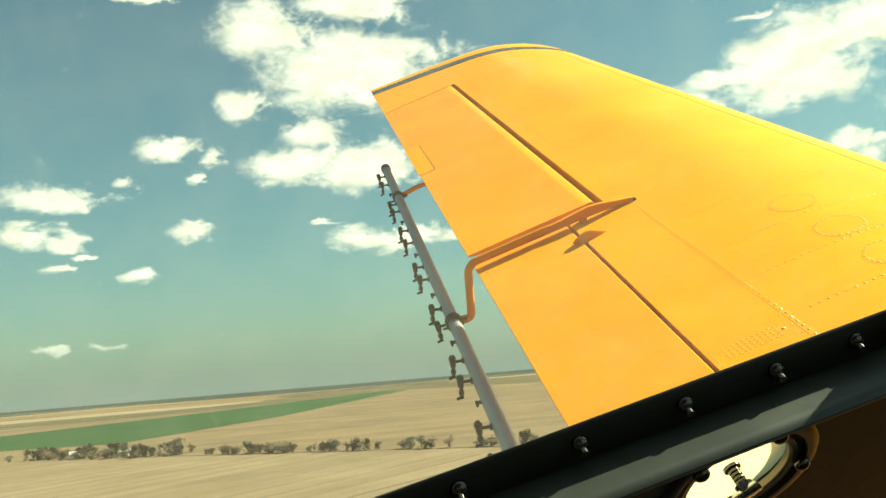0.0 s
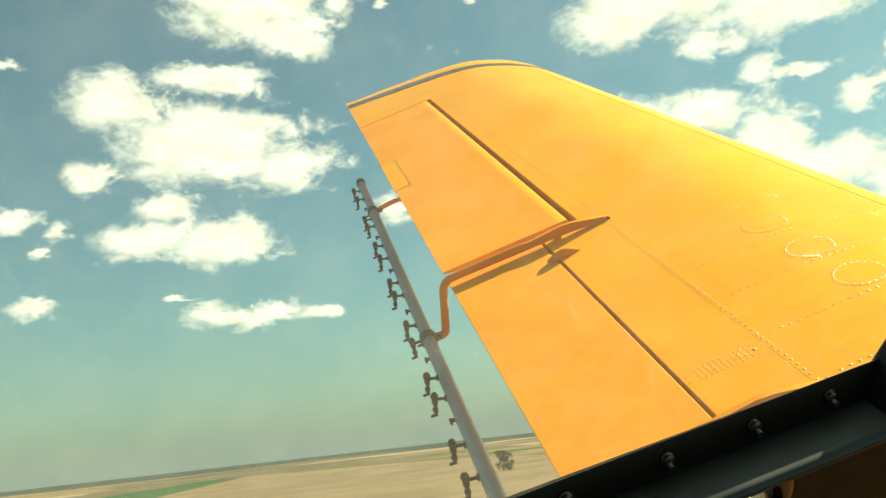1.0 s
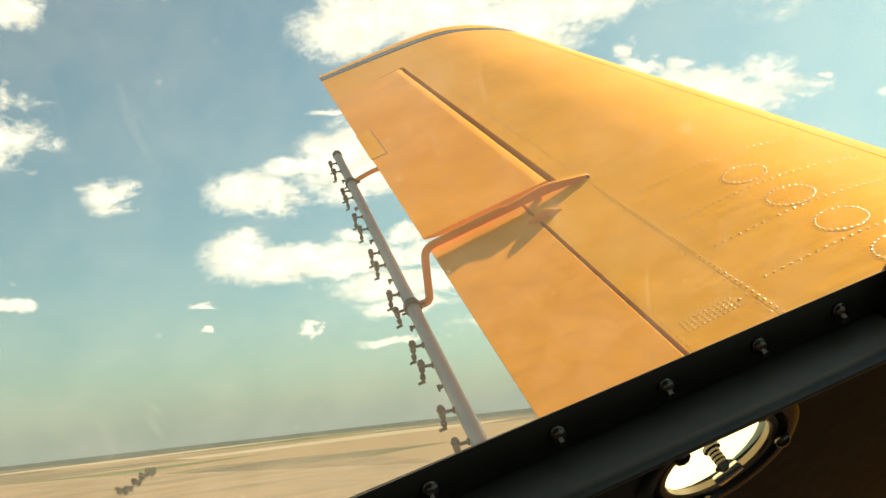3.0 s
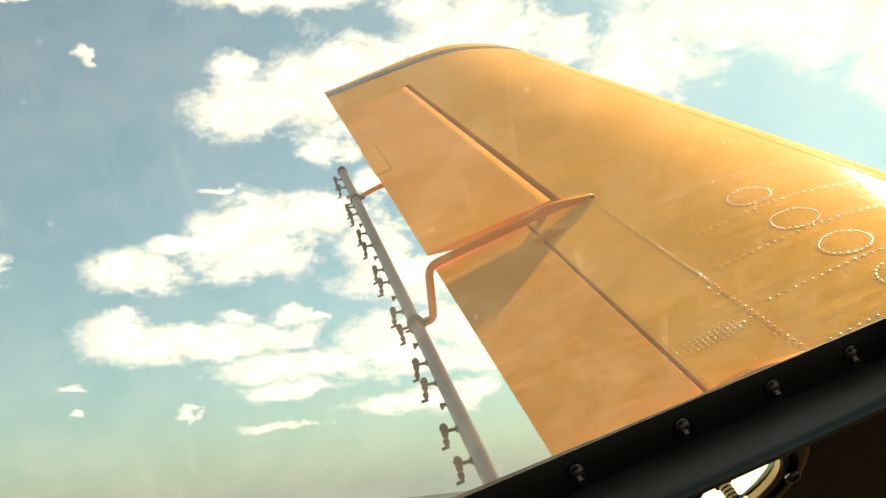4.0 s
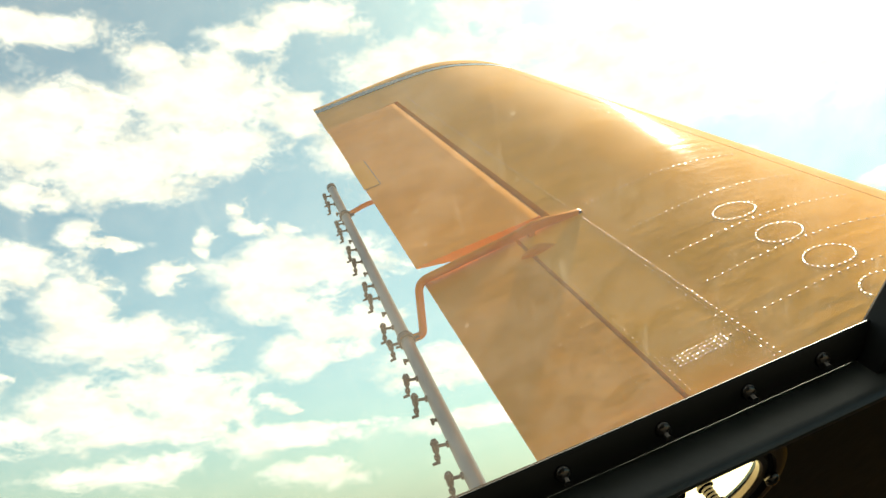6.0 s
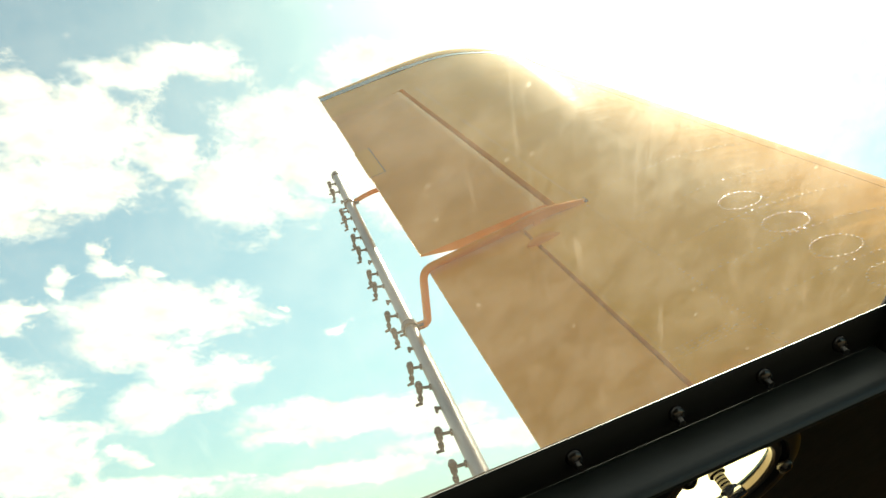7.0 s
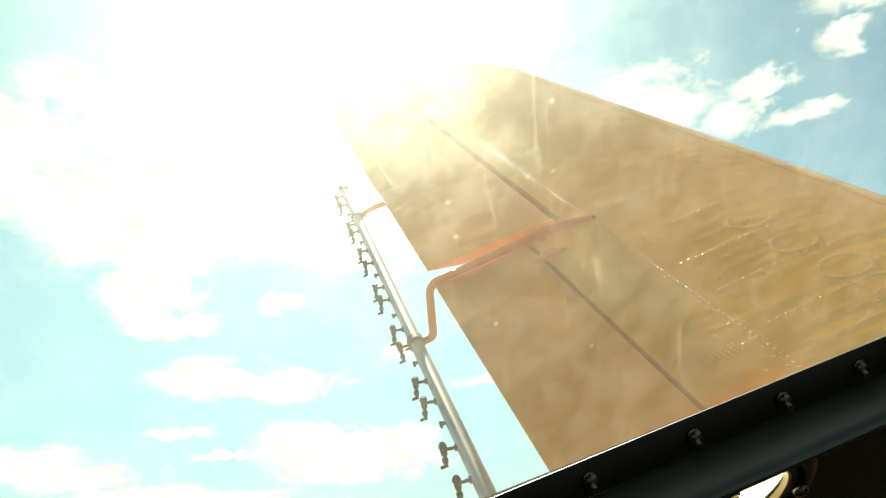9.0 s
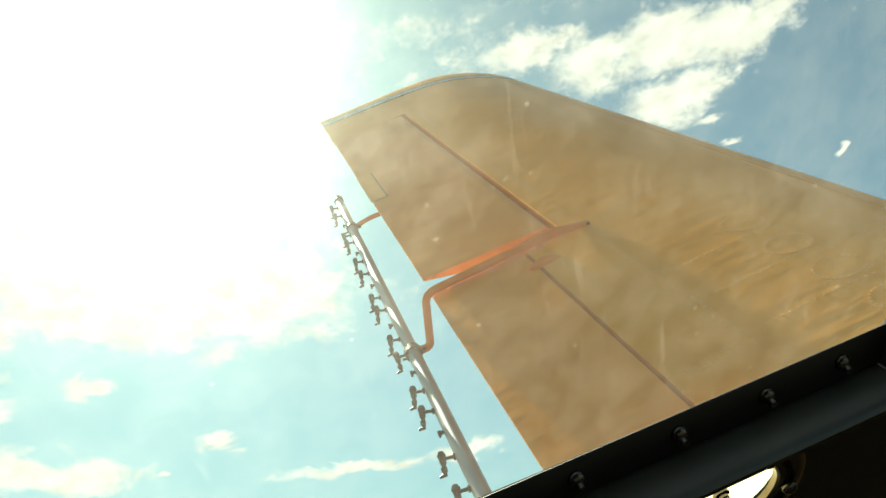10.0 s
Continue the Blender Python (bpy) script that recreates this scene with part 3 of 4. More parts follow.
def boom():
    bm = bmesh.new()
    rod(bm, (BOOM_X, 0.9, BOOM_Z), (BOOM_X, along(6.66), BOOM_Z), BOOM_R, sides=28)
    ob = part("spray_boom", bm, ALUMINIUM, aircraft, "grey aluminium spray boom with hanging nozzles")
    bm = bmesh.new()
    rod(bm, (BOOM_X, along(6.63), BOOM_Z), (BOOM_X, along(6.70), BOOM_Z), 0.036, sides=20)
    rod(bm, (BOOM_X, along(6.70), BOOM_Z), (BOOM_X, along(6.715), BOOM_Z), 0.030, 0.018, sides=20)
    part("end_cap", bm, BLACK_PLASTIC, ob, "black boom end cap")
    return ob


spray_boom = boom()


def nozzle_mesh(bm):
    """Check valve on a short stem, with the spray tip hanging from it."""
    rod(bm, (-0.020, 0, 0.0), (-0.070, 0, 0.004), 0.0065)
    rod(bm, (-0.026, 0, 0.0), (-0.036, 0, 0.001), 0.013)
    rod(bm, (-0.076, 0, 0.020), (-0.076, 0, -0.016), 0.0135, 0.0120)
    rod(bm, (-0.076, 0, 0.032), (-0.076, 0, 0.018), 0.0105, 0.0165)
    rod(bm, (-0.076, 0, -0.014), (-0.078, 0, -0.060), 0.0075)
    rod(bm, (-0.078, 0, -0.034), (-0.078, 0, -0.048), 0.0115)
    rod(bm, (-0.072, 0, -0.062), (-0.100, 0, -0.068), 0.0075, 0.0055)
    bmesh.ops.recalc_face_normals(bm, faces=bm.faces)


def nozzles():
    bm = bmesh.new()
    nozzle_mesh(bm)
    first = part("nozzle", bm, BLACK_PLASTIC, spray_boom, "black plastic spray nozzle with check valve")
    first.location = (BOOM_X, along(6.46), BOOM_Z)
    bm = bmesh.new()
    rod(bm, (-0.020, 0, 0.0), (-0.048, 0, 0.0), 0.0075)
    rod(bm, (-0.040, 0, 0.0), (-0.052, 0, 0.0), 0.011)
    rod(bm, (-0.046, 0, 0.004), (-0.046, 0, -0.016), 0.005)
    plug = part("outlet_plug", bm, BLACK_PLASTIC, spray_boom, "black outlet plug")
    plug.location = (BOOM_X, along(5.96), BOOM_Z)
    for y in (6.21, 5.70, 5.54, 5.11, 4.88, 4.47, 4.28, 3.89, 3.72, 3.345, 3.165, 2.82, 2.62, 2.25, 2.05):
        again(first, spray_boom, pose(BOOM_X, along(y), BOOM_Z, random.uniform(-4, 4), random.uniform(-6, 6), random.uniform(-4, 4)))
    for y in (5.30, 4.68, 4.08, 3.53, 3.0, 2.42):
        again(plug, spray_boom, pose(BOOM_X, along(y), BOOM_Z))


nozzles()


def clamp(parent, y, r=0.036):
    bm = bmesh.new()
    rod(bm, (BOOM_X, y - 0.022, BOOM_Z), (BOOM_X, y + 0.022, BOOM_Z), r + 0.004, sides=20)
    box(bm, BOOM_X + 0.02, BOOM_X + 0.062, y - 0.018, y + 0.018, BOOM_Z - 0.010, BOOM_Z + 0.014, 0.003)
    rod(bm, (BOOM_X - 0.035, y, BOOM_Z - 0.02), (BOOM_X - 0.055, y, BOOM_Z - 0.02), 0.006)
    part("clamp", bm, CLAMP_METAL, parent, "dark bolted boom clamp")


def hanger(y):
    """Bar over the flap gap that carries the boom."""
    bm = bmesh.new()
    prism_y(bm, [(0.775, 0.132), (0.76, 0.140), (0.60, 0.152), (0.54, 0.149), (0.40, 0.116), (0.0, 0.052), (0.0, 0.022), (0.42, 0.086),
                 (0.50, 0.098), (0.60, 0.112), (0.775, 0.124)], y - 0.013, y + 0.013)
    bmesh.ops.bevel(bm, geom=[e for e in bm.edges if e.calc_face_angle(0) > 1.0], offset=0.003, segments=2, affect="EDGES")
    ob = part("boom_hanger", bm, ORANGE, aircraft, "orange painted boom hanger bar", edge=30)
    bm = bmesh.new()
    sweep(bm, rounded([(0.36, y, 0.096), (-0.030, y, 0.032), (-0.066, y, -0.218), (-0.120, y, -0.224)], 0.05), 0.0185)
    part("drop_tube", bm, ORANGE, ob, "bent orange tube")
    for x0, x1, top in ((0.505, 0.535, 0.115), (0.735, 0.770, 0.130)):
        bm = bmesh.new()
        box(bm, x0, x1, y - 0.016, y + 0.016, upper(x0) - 0.006, top, 0.003)
        part("foot", bm, ORANGE, ob)
    bm = bmesh.new()
    rod(bm, (0.762, y - 0.018, 0.131), (0.762, y + 0.018, 0.131), 0.008)
    part("bolt", bm, CLAMP_METAL, ob, "dark bolt head")
    clamp(ob, y)


for y in (3.80, 2.13):
    hanger(y)


def outer_bracket():
    bm = bmesh.new()
    sweep(bm, rounded([(0.22, 5.98, -0.168), (0.0, 5.98, -0.182), (-0.12, 5.98, -0.214)], 0.05), 0.016)
    ob = part("boom_bracket", bm, ORANGE, aircraft, "short orange outer boom bracket")
    bm = bmesh.new()
    box(bm, 0.18, 0.25, 5.965, 5.995, -0.184, lower(0.21) + 0.002, 0.003)
    part("foot", bm, ORANGE, ob)
    clamp(ob, 5.98)


outer_bracket()


def hinge_fairing(y):
    bm = bmesh.new()
    bmesh.ops.create_uvsphere(bm, u_segments=20, v_segments=12, radius=1.0)
    for v in bm.verts:
        t = (v.co.x + 1) / 2
        w = 0.55 + 0.45 * math.sin(math.pi * min(1, t * 1.1))
        v.co = Vector((0.405 + 0.165 * t, y + v.co.y * 0.020 * w, upper(0.46 + 0.06 * t) + max(v.co.z, -0.3) * 0.036 * w))
    part("hinge_fairing", bm, ORANGE, aircraft, "small orange teardrop hinge fairing")


hinge_fairing(3.60)

# ---- cockpit ----


def rail_shift(x):
    """How far the rail stands out from its line at x: the cockpit widens forwards."""
    return -0.0015 + 0.12 * (x + 0.31)


def rail():
    """Moulded black rail under the window, with its row of bolts."""
    def run(o, name, mat, parent, label):
        bm = bmesh.new()
        a = [bm.verts.new((-1.05, y + rail_shift(-1.05), z - 0.0012)) for y, z in o]
        b = [bm.verts.new((-0.165, y + rail_shift(-0.165), z - 0.0012)) for y, z in o]
        n = len(o)
        for k in range(n):
            bm.faces.new((a[k], a[(k + 1) % n], b[(k + 1) % n], b[k]))
        bm.faces.new(a[::-1]), bm.faces.new(b)
        bmesh.ops.recalc_face_normals(bm, faces=bm.faces)
        return part(name, bm, mat, parent, label, edge=50)

    ob = run([(0.5545, 1.2370), (0.5538, 1.2425), (0.5525, 1.2432), (0.5512, 1.2420), (0.5510, 1.2270), (0.5525, 1.2240), (0.5545, 1.2240)],
             "window_rail", RAIL_BLACK, aircraft, "black metal window rail with a row of bolts")
    run([(0.5530, 1.2238), (0.5510, 1.2236), (0.5310, 1.2225), (0.5275, 1.2213), (0.5258, 1.2190), (0.5265, 1.2165), (0.5300, 1.2148), (0.5600, 1.2100), (0.5600, 1.2225)],
        "rail_ledge", LEDGE_PAINT, ob, "grey-green painted ledge under the rail")
    bm = bmesh.new()
    bmesh.ops.create_uvsphere(bm, u_segments=12, v_segments=8, radius=0.0042)
    for v in bm.verts:
        v.co.y *= 0.8
    rod(bm, (0, 0.002, 0), (0, 0.0048, 0), 0.0062)
    rod(bm, (0, -0.001, -0.001), (0.0, -0.0055, -0.0022), 0.0019)
    first = part("bolt", bm, STEEL, ob, "round-headed steel bolt")
    xs = [-0.176, -0.218, -0.2617, -0.3094, -0.362, -0.4192] + [-0.478 - 0.06 * k for k in range(9)]
    first.location = (xs[0], 0.5505 + rail_shift(xs[0]), 1.233)
    for x in xs[1:]:
        again(first, ob, pose(x, 0.5505 + rail_shift(x), 1.233, 0, random.uniform(-12, 12), 0))
    return ob


rail()


def strip_x(bm, outline, x0, x1):
    a = [bm.verts.new((x0, y, z)) for y, z in outline]
    b = [bm.verts.new((x1, y, z)) for y, z in outline]
    n = len(outline)
    for k in range(n):
        bm.faces.new((a[k], a[(k + 1) % n], b[(k + 1) % n], b[k]))
    bm.faces.new(a[::-1]), bm.faces.new(b)
    bmesh.ops.recalc_face_normals(bm, faces=bm.faces)


VENT = Vector((-0.2634, 0.6085, 1.1360))
LEAN, YAW = radians(25), radians(6)


def ring(bm, profile, n=40):
    """A turned shape about its own z: profile of (radius, height)."""
    rows = [[bm.verts.new((r * math.cos(a), r * math.sin(a), h)) for a in (k * 2 * math.pi / n for k in range(n))] for r, h in profile]
    for a, b in zip(rows, rows[1:]):
        for k in range(n):
            bm.faces.new((a[k], a[(k + 1) % n], b[(k + 1) % n], b[k]))
    return rows


def side_panel():
    """Black inner wall that leans out below the rail, with a round hole for the vent."""
    bm = bmesh.new()
    hole, n, r = [], 40, 0.034
    for thick in (0.0, -0.012):
        rim = [bm.verts.new((r * math.cos(a), r * math.sin(a), thick)) for a in (k * 2 * math.pi / n for k in range(n))]
        outer = []
        for k in range(n):
            a = k * 2 * math.pi / n
            c, s = math.cos(a), math.sin(a)
            f = 1 / max(abs(c), abs(s))
            outer.append(bm.verts.new((c * f * (0.8 if c < 0 else 0.30), s * f * (0.078 if s > 0 else 0.6), thick)))
        hole.append((rim, outer))
    for k in range(n):
        j = (k + 1) % n
        bm.faces.new((hole[0][0][k], hole[0][1][k], hole[0][1][j], hole[0][0][j]))
        bm.faces.new((hole[1][0][j], hole[1][1][j], hole[1][1][k], hole[1][0][k]))
        bm.faces.new((hole[0][0][j], hole[1][0][j], hole[1][0][k], hole[0][0][k]))
    bmesh.ops.recalc_face_normals(bm, faces=bm.faces)
    ob = part("side_panel", bm, PANEL_BLACK, aircraft, "matt black cockpit side panel", smooth=False)
    # local x forward, local y up along the panel, local z towards the cabin
    up = Vector((0, -math.sin(LEAN), math.cos(LEAN)))
    ahead = Vector((math.cos(YAW), math.sin(YAW), 0))
    up = (up - ahead * up.dot(ahead)).normalized()
    ob.matrix_local = Matrix.Translation(VENT) @ Matrix((ahead, up, ahead.cross(up))).transposed().to_4x4() @ Matrix.Scale(1.14, 4)
    # the vent: flange, lit slot, metal ring, disc
    bm = bmesh.new()
    ring(bm, [(0.0362, -0.010), (0.0362, 0.0008), (0.0370, 0.0022), (0.0395, 0.0024), (0.0430, 0.0018), (0.0445, 0.0005), (0.0445, -0.002)], 56)
    bmesh.ops.recalc_face_normals(bm, faces=bm.faces)
    rim = part("vent_rim", bm, FLANGE, ob, "black round vent rim")
    bm = bmesh.new()
    ring(bm, [(0.0364, -0.0075), (0.0300, -0.0070), (0.0, -0.0068)], 56)
    bmesh.ops.remove_doubles(bm, verts=bm.verts, dist=1e-5)
    part("vent_back", bm, LENS, ob, "pale translucent back plate lit from outside")
    bm = bmesh.new()
    ring(bm, [(0.0288, -0.0040), (0.0286, -0.0006), (0.0296, 0.0006), (0.0325, 0.0007), (0.0340, -0.0004), (0.0340, -0.0040), (0.0288, -0.0040)], 56)
    bmesh.ops.recalc_face_normals(bm, faces=bm.faces)
    part("vent_liner", bm, RING_METAL, rim, "dull brown metal liner ring")
    bm = bmesh.new()
    rod(bm, (0, 0, -0.0066), (0, 0, -0.0050), 0.0046, sides=20)
    rod(bm, (0, 0, -0.0055), (0, 0, 0.0050), 0.0018, sides=16)
    for k in range(4):
        rod(bm, (0, 0, -0.0042 + k * 0.0021), (0, 0, -0.0030 + k * 0.0021), 0.0031, sides=20)
    knob = part("vent_knob", bm, STEEL, ob, "spring-loaded vent knob")
    bm = bmesh.new()
    rod(bm, (0, 0, 0.0042), (0, 0, 0.0080), 0.0048, 0.0040, 16)
    box(bm, -0.0078, 0.0066, -0.0034, 0.0034, 0.0062, 0.0104, 0.0014)
    bmesh.ops.rotate(bm, verts=bm.verts, cent=(0, 0, 0), matrix=Matrix.Rotation(radians(35), 3, "Z"))
    part("knob_head", bm, CHROME, knob, "metal wing head of the knob")
    bm = bmesh.new()
    bmesh.ops.create_uvsphere(bm, u_segments=14, v_segments=8, radius=0.0044)
    for v in bm.verts:
        v.co.z *= 0.75
    first = part("screw", bm, STEEL, ob)
    for k, a in enumerate((65, 137, 206, 265, 353)):
        spot = pose(0.0352 * math.cos(radians(a)), 0.0352 * math.sin(radians(a)), 0.0030)
        if k:
            again(first, ob, spot)
        else:
            first.matrix_local = spot


side_panel()


def canopy():
    """Window post, pane and the plain shell that closes the cabin."""
    bm = bmesh.new()
    o = [(0.5, -0.5), (-0.5, -0.5), (-0.5, 0.5), (0.5, 0.5)]
    foot, head = Vector((-0.200, 0.563, 1.215)), Vector((0.020, 0.455, 1.66))
    for p in (foot, head):
        for a, b in o:
            bm.verts.new(p + Vector((a * 0.075 + 0.0375, b * 0.04, 0)))
    bm.verts.ensure_lookup_table()
    v = bm.verts
    for k in range(4):
        bm.faces.new((v[k], v[(k + 1) % 4], v[4 + (k + 1) % 4], v[4 + k]))
    bm.faces.new((v[3], v[2], v[1], v[0])), bm.faces.new((v[4], v[5], v[6], v[7]))
    bmesh.ops.recalc_face_normals(bm, faces=bm.faces)
    bmesh.ops.bevel(bm, geom=list(bm.edges), offset=0.008, segments=2, affect="EDGES")
    part("window_post", bm, RAIL_BLACK, aircraft, "slanting black window post")
    bm = bmesh.new()
    rows = []
    for k in range(9):
        f = k / 8
        z = 1.222 + 0.484 * f
        y = 0.560 - 0.09 * f - 0.06 * f * f
        rows.append([bm.verts.new((x + 0.2 * f * (x > -0.5), y + rail_shift(x), z)) for x in (-1.04, -0.75, -0.46, -0.16)])
    for a, b in zip(rows, rows[1:]):
        for k in range(3):
            bm.faces.new((a[k], a[k + 1], b[k + 1], b[k]))
    pane = part("window_pane", bm, GLASS, aircraft, "scratched clear acrylic side window")
    pane.visible_shadow = False
    bm = bmesh.new()
    strip_x(bm, [(-0.60, 0.35), (0.78, 0.35), (0.78, 0.40), (-0.60, 0.40)], -1.2, 0.5)
    part("cabin_floor", bm, PANEL_BLACK, aircraft)
    bm = bmesh.new()
    strip_x(bm, [(-0.60, 0.40), (-0.56, 0.40), (-0.50, 1.50), (-0.54, 1.50)], -1.2, 0.5)
    part("far_side_panel", bm, PANEL_BLACK, aircraft)
    bm = bmesh.new()
    box(bm, -1.24, -1.2, -0.60, 0.80, 0.35, 1.70)
    part("rear_bulkhead", bm, PANEL_BLACK, aircraft)
    # out of view, carried over the seat to keep sky light off the rail
    bm = bmesh.new()
    box(bm, -1.2, -0.10, -0.45, 0.45, 1.70, 1.73)
    part("unseen_cabin_roof", bm, PANEL_BLACK, aircraft)
    bm = bmesh.new()
    strip_x(bm, [(-0.60, 0.40), (0.78, 0.40), (0.58, 1.18), (-0.58, 1.18)], 0.46, 0.50)
    part("instrument_bulkhead", bm, PANEL_BLACK, aircraft)


canopy()


# ---- the land ----
def field_material(name, light, dark, row, angle, rows_strength=0.5, scale=0.02, lines=0.0):
    m, g, b = material(name)
    p = coords(g)
    turn = g.add("ShaderNodeMapping", {"Vector": p, "Rotation": (0, 0, radians(angle))}).outputs[0]
    patch = g.noise(p, scale, 6.0, 0.6).outputs["Fac"]
    bands = g.noise(g.vec("MULTIPLY", turn, (row * 0.04, row, 0.0)), 1.0, 3.0, 0.6).outputs["Fac"]
    fine = g.noise(g.vec("MULTIPLY", turn, (0.15, 1.2, 1.0)), 1.0, 4.0, 0.7).outputs["Fac"]
    f = g.math("ADD", g.math("MULTIPLY", patch, 0.5), g.math("ADD", g.math("MULTIPLY", bands, rows_strength * 0.6), g.math("MULTIPLY", fine, 0.15)))
    c = g.mix(g.ramp(f, [(0.38, (0,) * 3), (0.72, (1,) * 3)]), dark, light)
    if lines:
        across = g.add("ShaderNodeSeparateXYZ", {0: turn}).outputs[1]
        wave = g.math("SINE", g.math("ADD", g.math("MULTIPLY", across, 6.2832 / lines), g.math("MULTIPLY", patch, 2.0)))
        wheel = g.math("MULTIPLY", g.ramp(wave, [(0.90, (0,) * 3), (0.98, (1,) * 3)]), g.ramp(bands, [(0.4, (0,) * 3), (0.6, (0.7,) * 3)]))
        c = g.mix(wheel, c, tuple(x * 0.7 for x in dark))
    link(g, c, b.inputs["Base Color"])
    b.inputs["Roughness"].default_value = 0.95
    b.inputs["Specular IOR Level"].default_value = 0.1
    return m


def land_material():
    """Far farmland: a patchwork of strips, darker woods towards the horizon."""
    m, g, b = material("farmland")
    p = coords(g)
    turn = g.add("ShaderNodeMapping", {"Vector": p, "Rotation": (0, 0, radians(-12))}).outputs[0]
    cells = g.add("ShaderNodeTexVoronoi", {"Vector": g.vec("MULTIPLY", turn, (0.0011, 0.0032, 0.0)), "Scale": 1.0, "Randomness": 0.8})
    pick = g.add("ShaderNodeSeparateColor", {0: cells.outputs["Color"]}).outputs[0]
    c = g.ramp(pick, [(0.0, (0.14, 0.10, 0.062)), (0.25, (0.105, 0.08, 0.055)), (0.45, (0.20, 0.165, 0.12)), (0.62, (0.06, 0.056, 0.04)), (0.8, (0.13, 0.098, 0.063)), (0.93, (0.035, 0.055, 0.025))], "CONSTANT")
    soft = g.noise(g.vec("MULTIPLY", turn, (0.004, 0.02, 0.0)), 1.0, 6.0, 0.6).outputs["Fac"]
    c = g.mix(g.ramp(soft, [(0.35, (0.55,) * 3), (0.65, (0,) * 3)]), c, (0.16, 0.12, 0.075))
    far = g.vec("LENGTH", p)
    wood = g.noise(g.vec("MULTIPLY", turn, (0.0009, 0.003, 0.0)), 1.0, 5.0, 0.6).outputs["Fac"]
    f = g.math("ADD", g.math("MULTIPLY", g.math("SUBTRACT", far, 2300.0), 0.00045), g.math("MULTIPLY", g.math("SUBTRACT", wood, 0.5), 2.4))
    c = g.mix(g.ramp(f, [(0.3, (0,) * 3), (0.42, (1,) * 3)]), c, (0.040, 0.050, 0.045))
    link(g, c, b.inputs["Base Color"])
    b.inputs["Roughness"].default_value = 1.0
    b.inputs["Specular IOR Level"].default_value = 0.0
    return m


def ground():
    bm = bmesh.new()
    bmesh.ops.create_circle(bm, cap_ends=True, segments=96, radius=4950)
    ob = new("ground", mesh_of("ground", bm, land_material()))
    tagged(ob, "flat patchwork of bare spring farmland out to the horizon", "ground", kind="structure")


def field(name, label, outline, z, mat):
    bm = bmesh.new()
    top = [bm.verts.new((x, y, z)) for x, y in outline]
    low = [bm.verts.new((x, y, -0.2)) for x, y in outline]
    n = len(outline)
    bm.faces.new(top)
    for k in range(n):
        bm.faces.new((top[k], top[(k + 1) % n], low[(k + 1) % n], low[k]))
    bmesh.ops.recalc_face_normals(bm, faces=bm.faces)
    tagged(new(name, mesh_of(name, bm, mat)), label, "field", kind="structure")


ground()
STUBBLE = field_material("stubble", (0.175, 0.128, 0.080), (0.105, 0.075, 0.045), 0.045, -55, 0.9, lines=17.0)
PLOUGHED = field_material("ploughed_soil", (0.150, 0.104, 0.060), (0.070, 0.052, 0.033), 0.03, -10, 1.0, 0.012)
WHEAT = field_material("young_wheat", (0.032, 0.068, 0.024), (0.020, 0.044, 0.017), 0.03, 60, 0.5, 0.008)
field("stubble_field", "pale tan stubble field with drilled rows", [(-900, 150), (-900, 950), (-330, 628), (-124, 497), (34, 396), (418, 150), (418, -200), (-900, -200)], 0.10, STUBBLE)
field("ploughed_field", "tan ploughed field with darker streaks", [(-124, 502), (34, 401), (420, 155), (560, 330), (330, 1480), (10, 1890), (-135, 969), (-215, 690)], 0.12, PLOUGHED)
field("wheat_field", "green field of young wheat", [(-900, 1000), (-330, 726), (-222, 690), (-206, 735), (-137, 969), (0, 1905), (-60, 1960), (-134, 1768), (-300, 1400), (-478, 1065)], 0.14, WHEAT)

BARK = plain("bark", (0.09, 0.07, 0.05), 0.9, 0.0, 4.0)
LEAF = plain("dull_spring_foliage", (0.075, 0.075, 0.035), 0.9, 0.0, 1.5, 0.5)
SCRUB = plain("bare_scrub", (0.16, 0.125, 0.075), 0.95, 0.0, 1.0, 0.5)
WHITEWASH = plain("whitewash", (0.75, 0.73, 0.68), 0.8, 0.0, 1.0, 0.15)
ROOF = plain("grey_sheet_roof", (0.30, 0.29, 0.28), 0.6, 0.0, 1.0, 0.2)


def clump(bm, c, r, rng):
    """A tuft of small leaf blades."""
    for _ in range(int(26)):
        d = Vector((rng.gauss(0, 1), rng.gauss(0, 1), rng.gauss(0, 0.8))).normalized() * r * rng.uniform(0.4, 1.0)
        p = Vector(c) + d
        u = Vector((rng.gauss(0, 1), rng.gauss(0, 1), rng.gauss(0, 1))).normalized()
        w = u.orthogonal().normalized()
        s = r * rng.uniform(0.14, 0.30)
        bm.faces.new([bm.verts.new(p + u * s), bm.verts.new(p + w * s * 0.8), bm.verts.new(p - u * s), bm.verts.new(p - w * s * 0.8)])


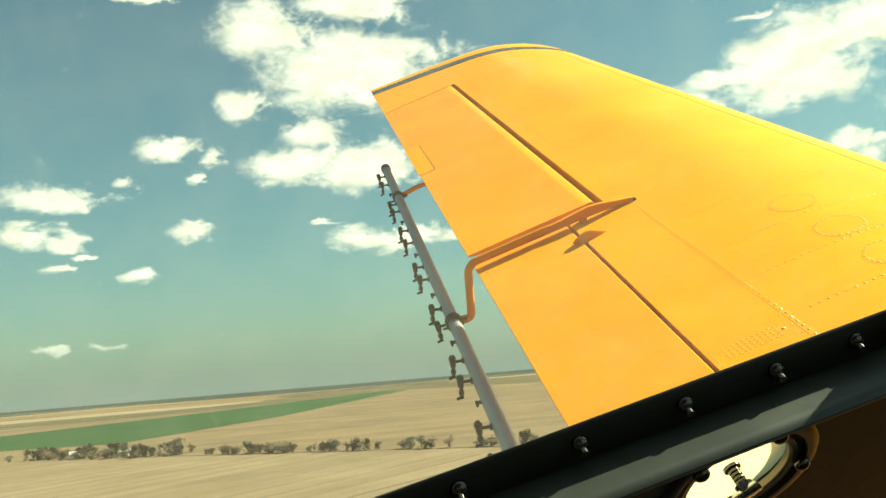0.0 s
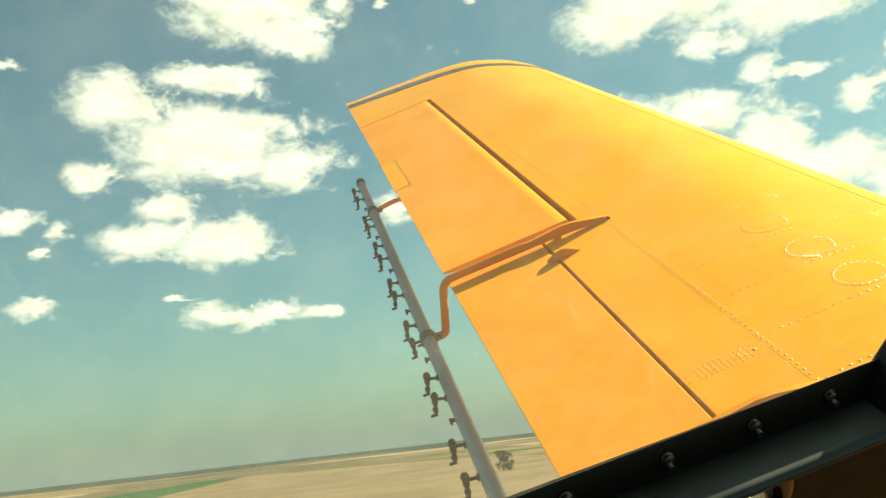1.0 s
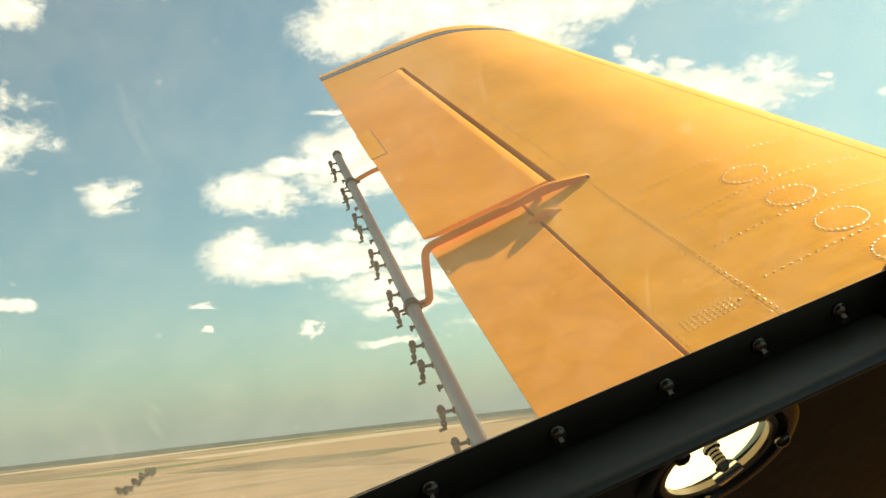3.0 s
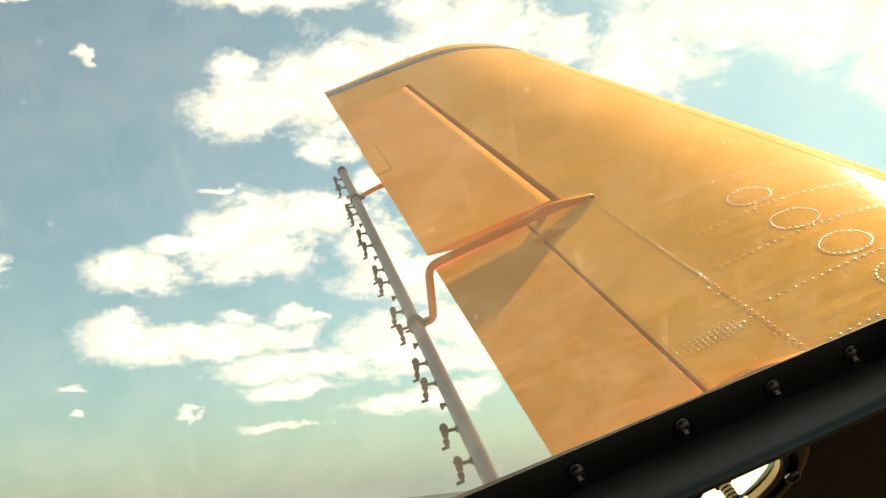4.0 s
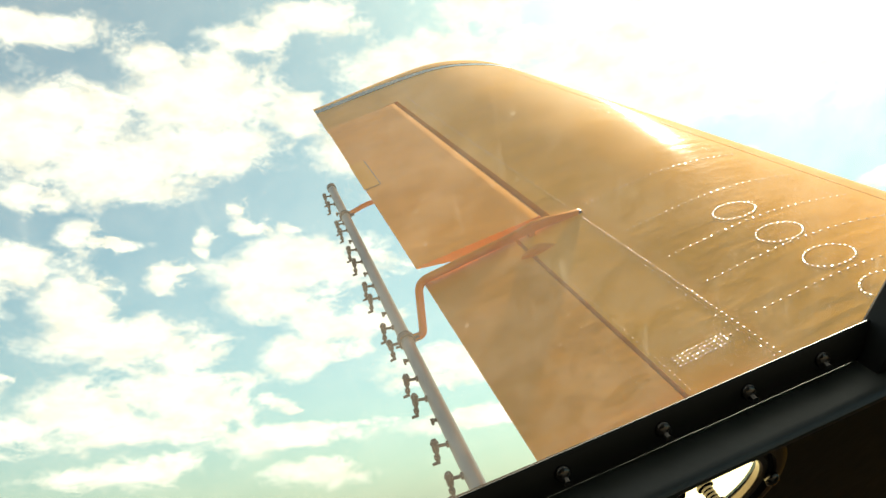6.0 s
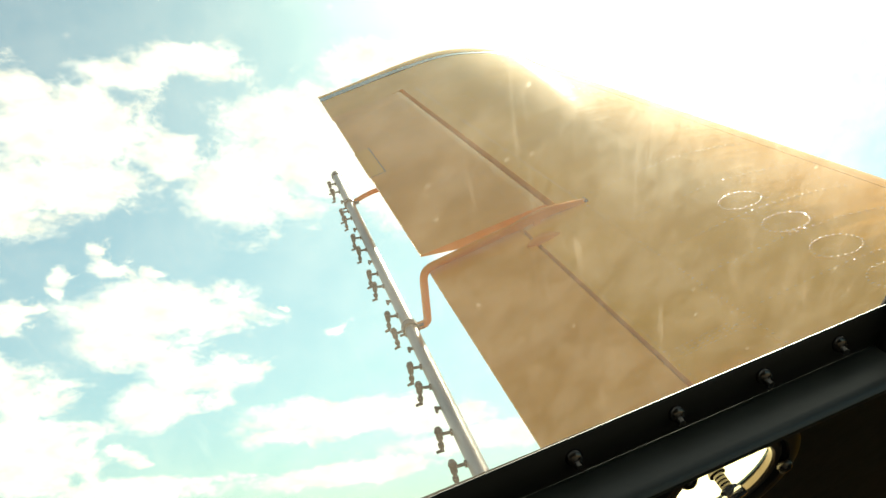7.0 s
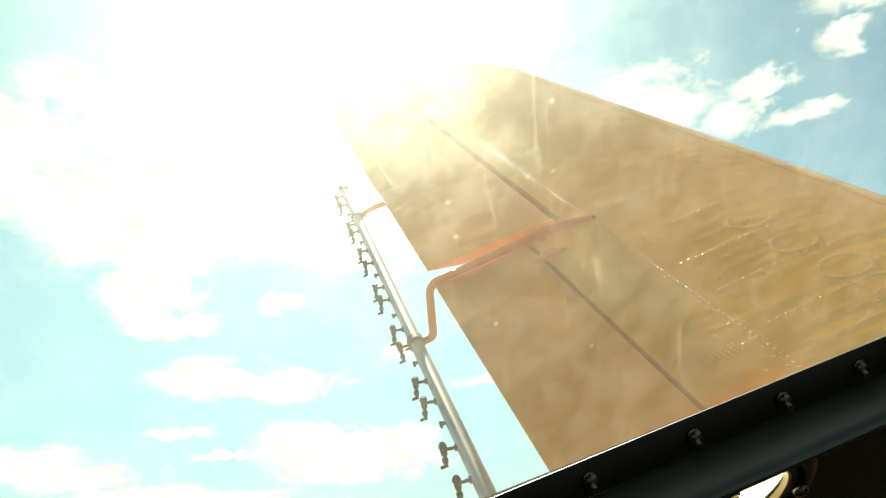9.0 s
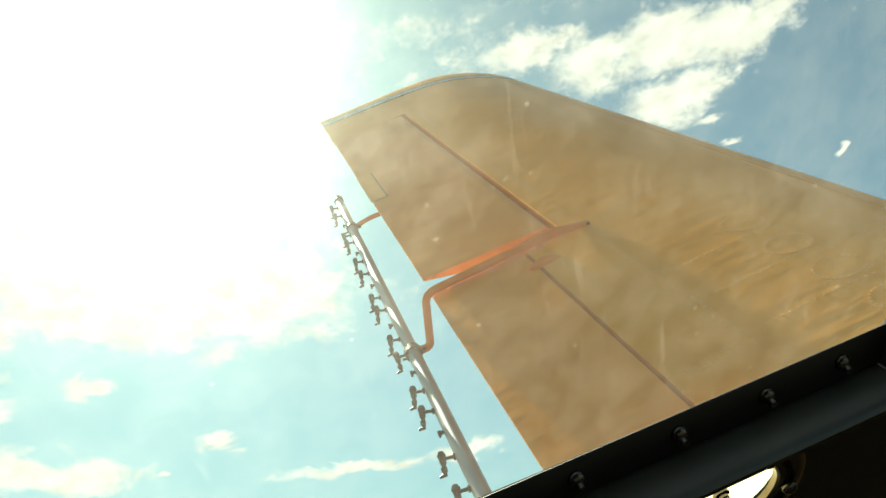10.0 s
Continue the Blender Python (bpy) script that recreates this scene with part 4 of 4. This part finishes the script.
def tree(seed, height, spread, mat, label):
    rng = random.Random(seed)
    ob = tagged(new("tree"), label, "tree", group="trees along the field edge")
    bm = bmesh.new()
    rod(bm, (0, 0, -0.3), (0, 0, height * 0.45), height * 0.03, height * 0.018, 8)
    tips = []
    for k in range(7):
        a = k * 2.4 + rng.uniform(-0.4, 0.4)
        z0 = height * rng.uniform(0.2, 0.45)
        tip = (math.cos(a) * spread * rng.uniform(0.4, 0.9), math.sin(a) * spread * rng.uniform(0.4, 0.9), height * rng.uniform(0.5, 0.95))
        rod(bm, (0, 0, z0), tip, height * 0.012, height * 0.004, 6)
        tips.append(tip)
    part("trunk", bm, BARK, ob, smooth=False)
    bm = bmesh.new()
    for tip in tips:
        for _ in range(5):
            clump(bm, [c + rng.gauss(0, spread * 0.28) for c in tip], spread * rng.uniform(0.25, 0.5), rng)
    for _ in range(22):
        clump(bm, (rng.gauss(0, spread * 0.55), rng.gauss(0, spread * 0.55), height * rng.uniform(0.06, 0.75)), spread * 0.42, rng)
    part("crown", bm, mat, ob, smooth=False)
    return ob


def plant_trees():
    kinds = [tree(1, 9.0, 2.8, LEAF, "round leafy tree beside the field"), tree(2, 8.0, 2.4, LEAF, "uneven leafy tree beside the field"),
             tree(3, 5.0, 2.2, SCRUB, "low bare brown bush in the hedge")]
    rng = random.Random(7)
    spots = []
    # the hedge between the two near fields
    a, b = Vector((-118, 499)), Vector((150, 328))
    for f, k in ((0.12, 1), (0.17, 2), (0.30, 0), (0.34, 1), (0.36, 1), (0.44, 0), (0.46, 1), (0.58, 2), (0.63, 1), (0.72, 0), (0.85, 1), (0.97, 0)):
        spots.append((a.lerp(b, f), k))
    for k in range(110):
        spots.append((a.lerp(b, rng.uniform(0, 1.3)) + Vector((rng.gauss(0, 1.5), rng.gauss(0, 1.5))), 2))
    # the farmstead's trees
    for k in range(80):
        f = rng.uniform(0, 1)
        c = Vector((-245, 585)).lerp(Vector((-128, 512)), f)
        spots.append((c + Vector((rng.gauss(0, 5), rng.gauss(0, 9))), rng.choice((0, 1, 2, 2))))
    # a windbreak farther off
    for k in range(60):
        spots.append((Vector((416, 1388)).lerp(Vector((263, 818)), rng.uniform(0, 1)) + Vector((rng.gauss(0, 4), rng.gauss(0, 4))), rng.choice((0, 1, 2))))
    spots += [(Vector((-190, 590)), 0), (Vector((-186, 594)), 1), (Vector((-172, 575)), 0), (Vector((-285, 560)), 2), (Vector((-275, 575)), 2)]
    used = set()
    for p, k in spots:
        s = rng.uniform(0.6, 0.95)
        m = Matrix.Translation((p.x, p.y, 0.05)) @ Matrix.Rotation(rng.uniform(0, 6.28), 4, "Z")
        if k in used:
            o = copy_thing(kinds[k], m)
        else:
            o = kinds[k]
            o.matrix_basis = m
            used.add(k)
        o.scale = (s, s, s * rng.uniform(0.85, 1.1))


plant_trees()


def farm_house(x, y, turn):
    ob = tagged(new("farm_house"), "small whitewashed farm house among trees", "house", group="farmstead houses")
    bm = bmesh.new()
    box(bm, -4, 4, -2.5, 2.5, -0.2, 2.6)
    part("wall", bm, WHITEWASH, ob, smooth=False)
    bm = bmesh.new()
    v = [bm.verts.new(p) for p in ((-4.4, -3, 2.5), (4.4, -3, 2.5), (4.4, 3, 2.5), (-4.4, 3, 2.5), (-4.4, 0, 4.4), (4.4, 0, 4.4))]
    for f in ((0, 1, 5, 4), (2, 3, 4, 5), (0, 4, 3), (1, 2, 5), (3, 2, 1, 0)):
        bm.faces.new([v[k] for k in f])
    part("roof", bm, ROOF, ob, smooth=False)
    ob.matrix_basis = pose(x, y, 0.1, 0, 0, turn)


farm_house(-205, 560, 20)
farm_house(-172, 548, -15)


# ---- what moves ----
def motions():
    walk(aircraft, AIRCRAFT_ROWS)
    hinge = aileron.location.copy()
    walk(aileron, [(t, pose(*hinge, 0, a, 0)) for t, a in ((0, 0), (2.5, 0.4), (4.3, 1.8), (5.5, 2.6), (7, 3.0), (8.5, 3.0), (10, 2.6))])


motions()
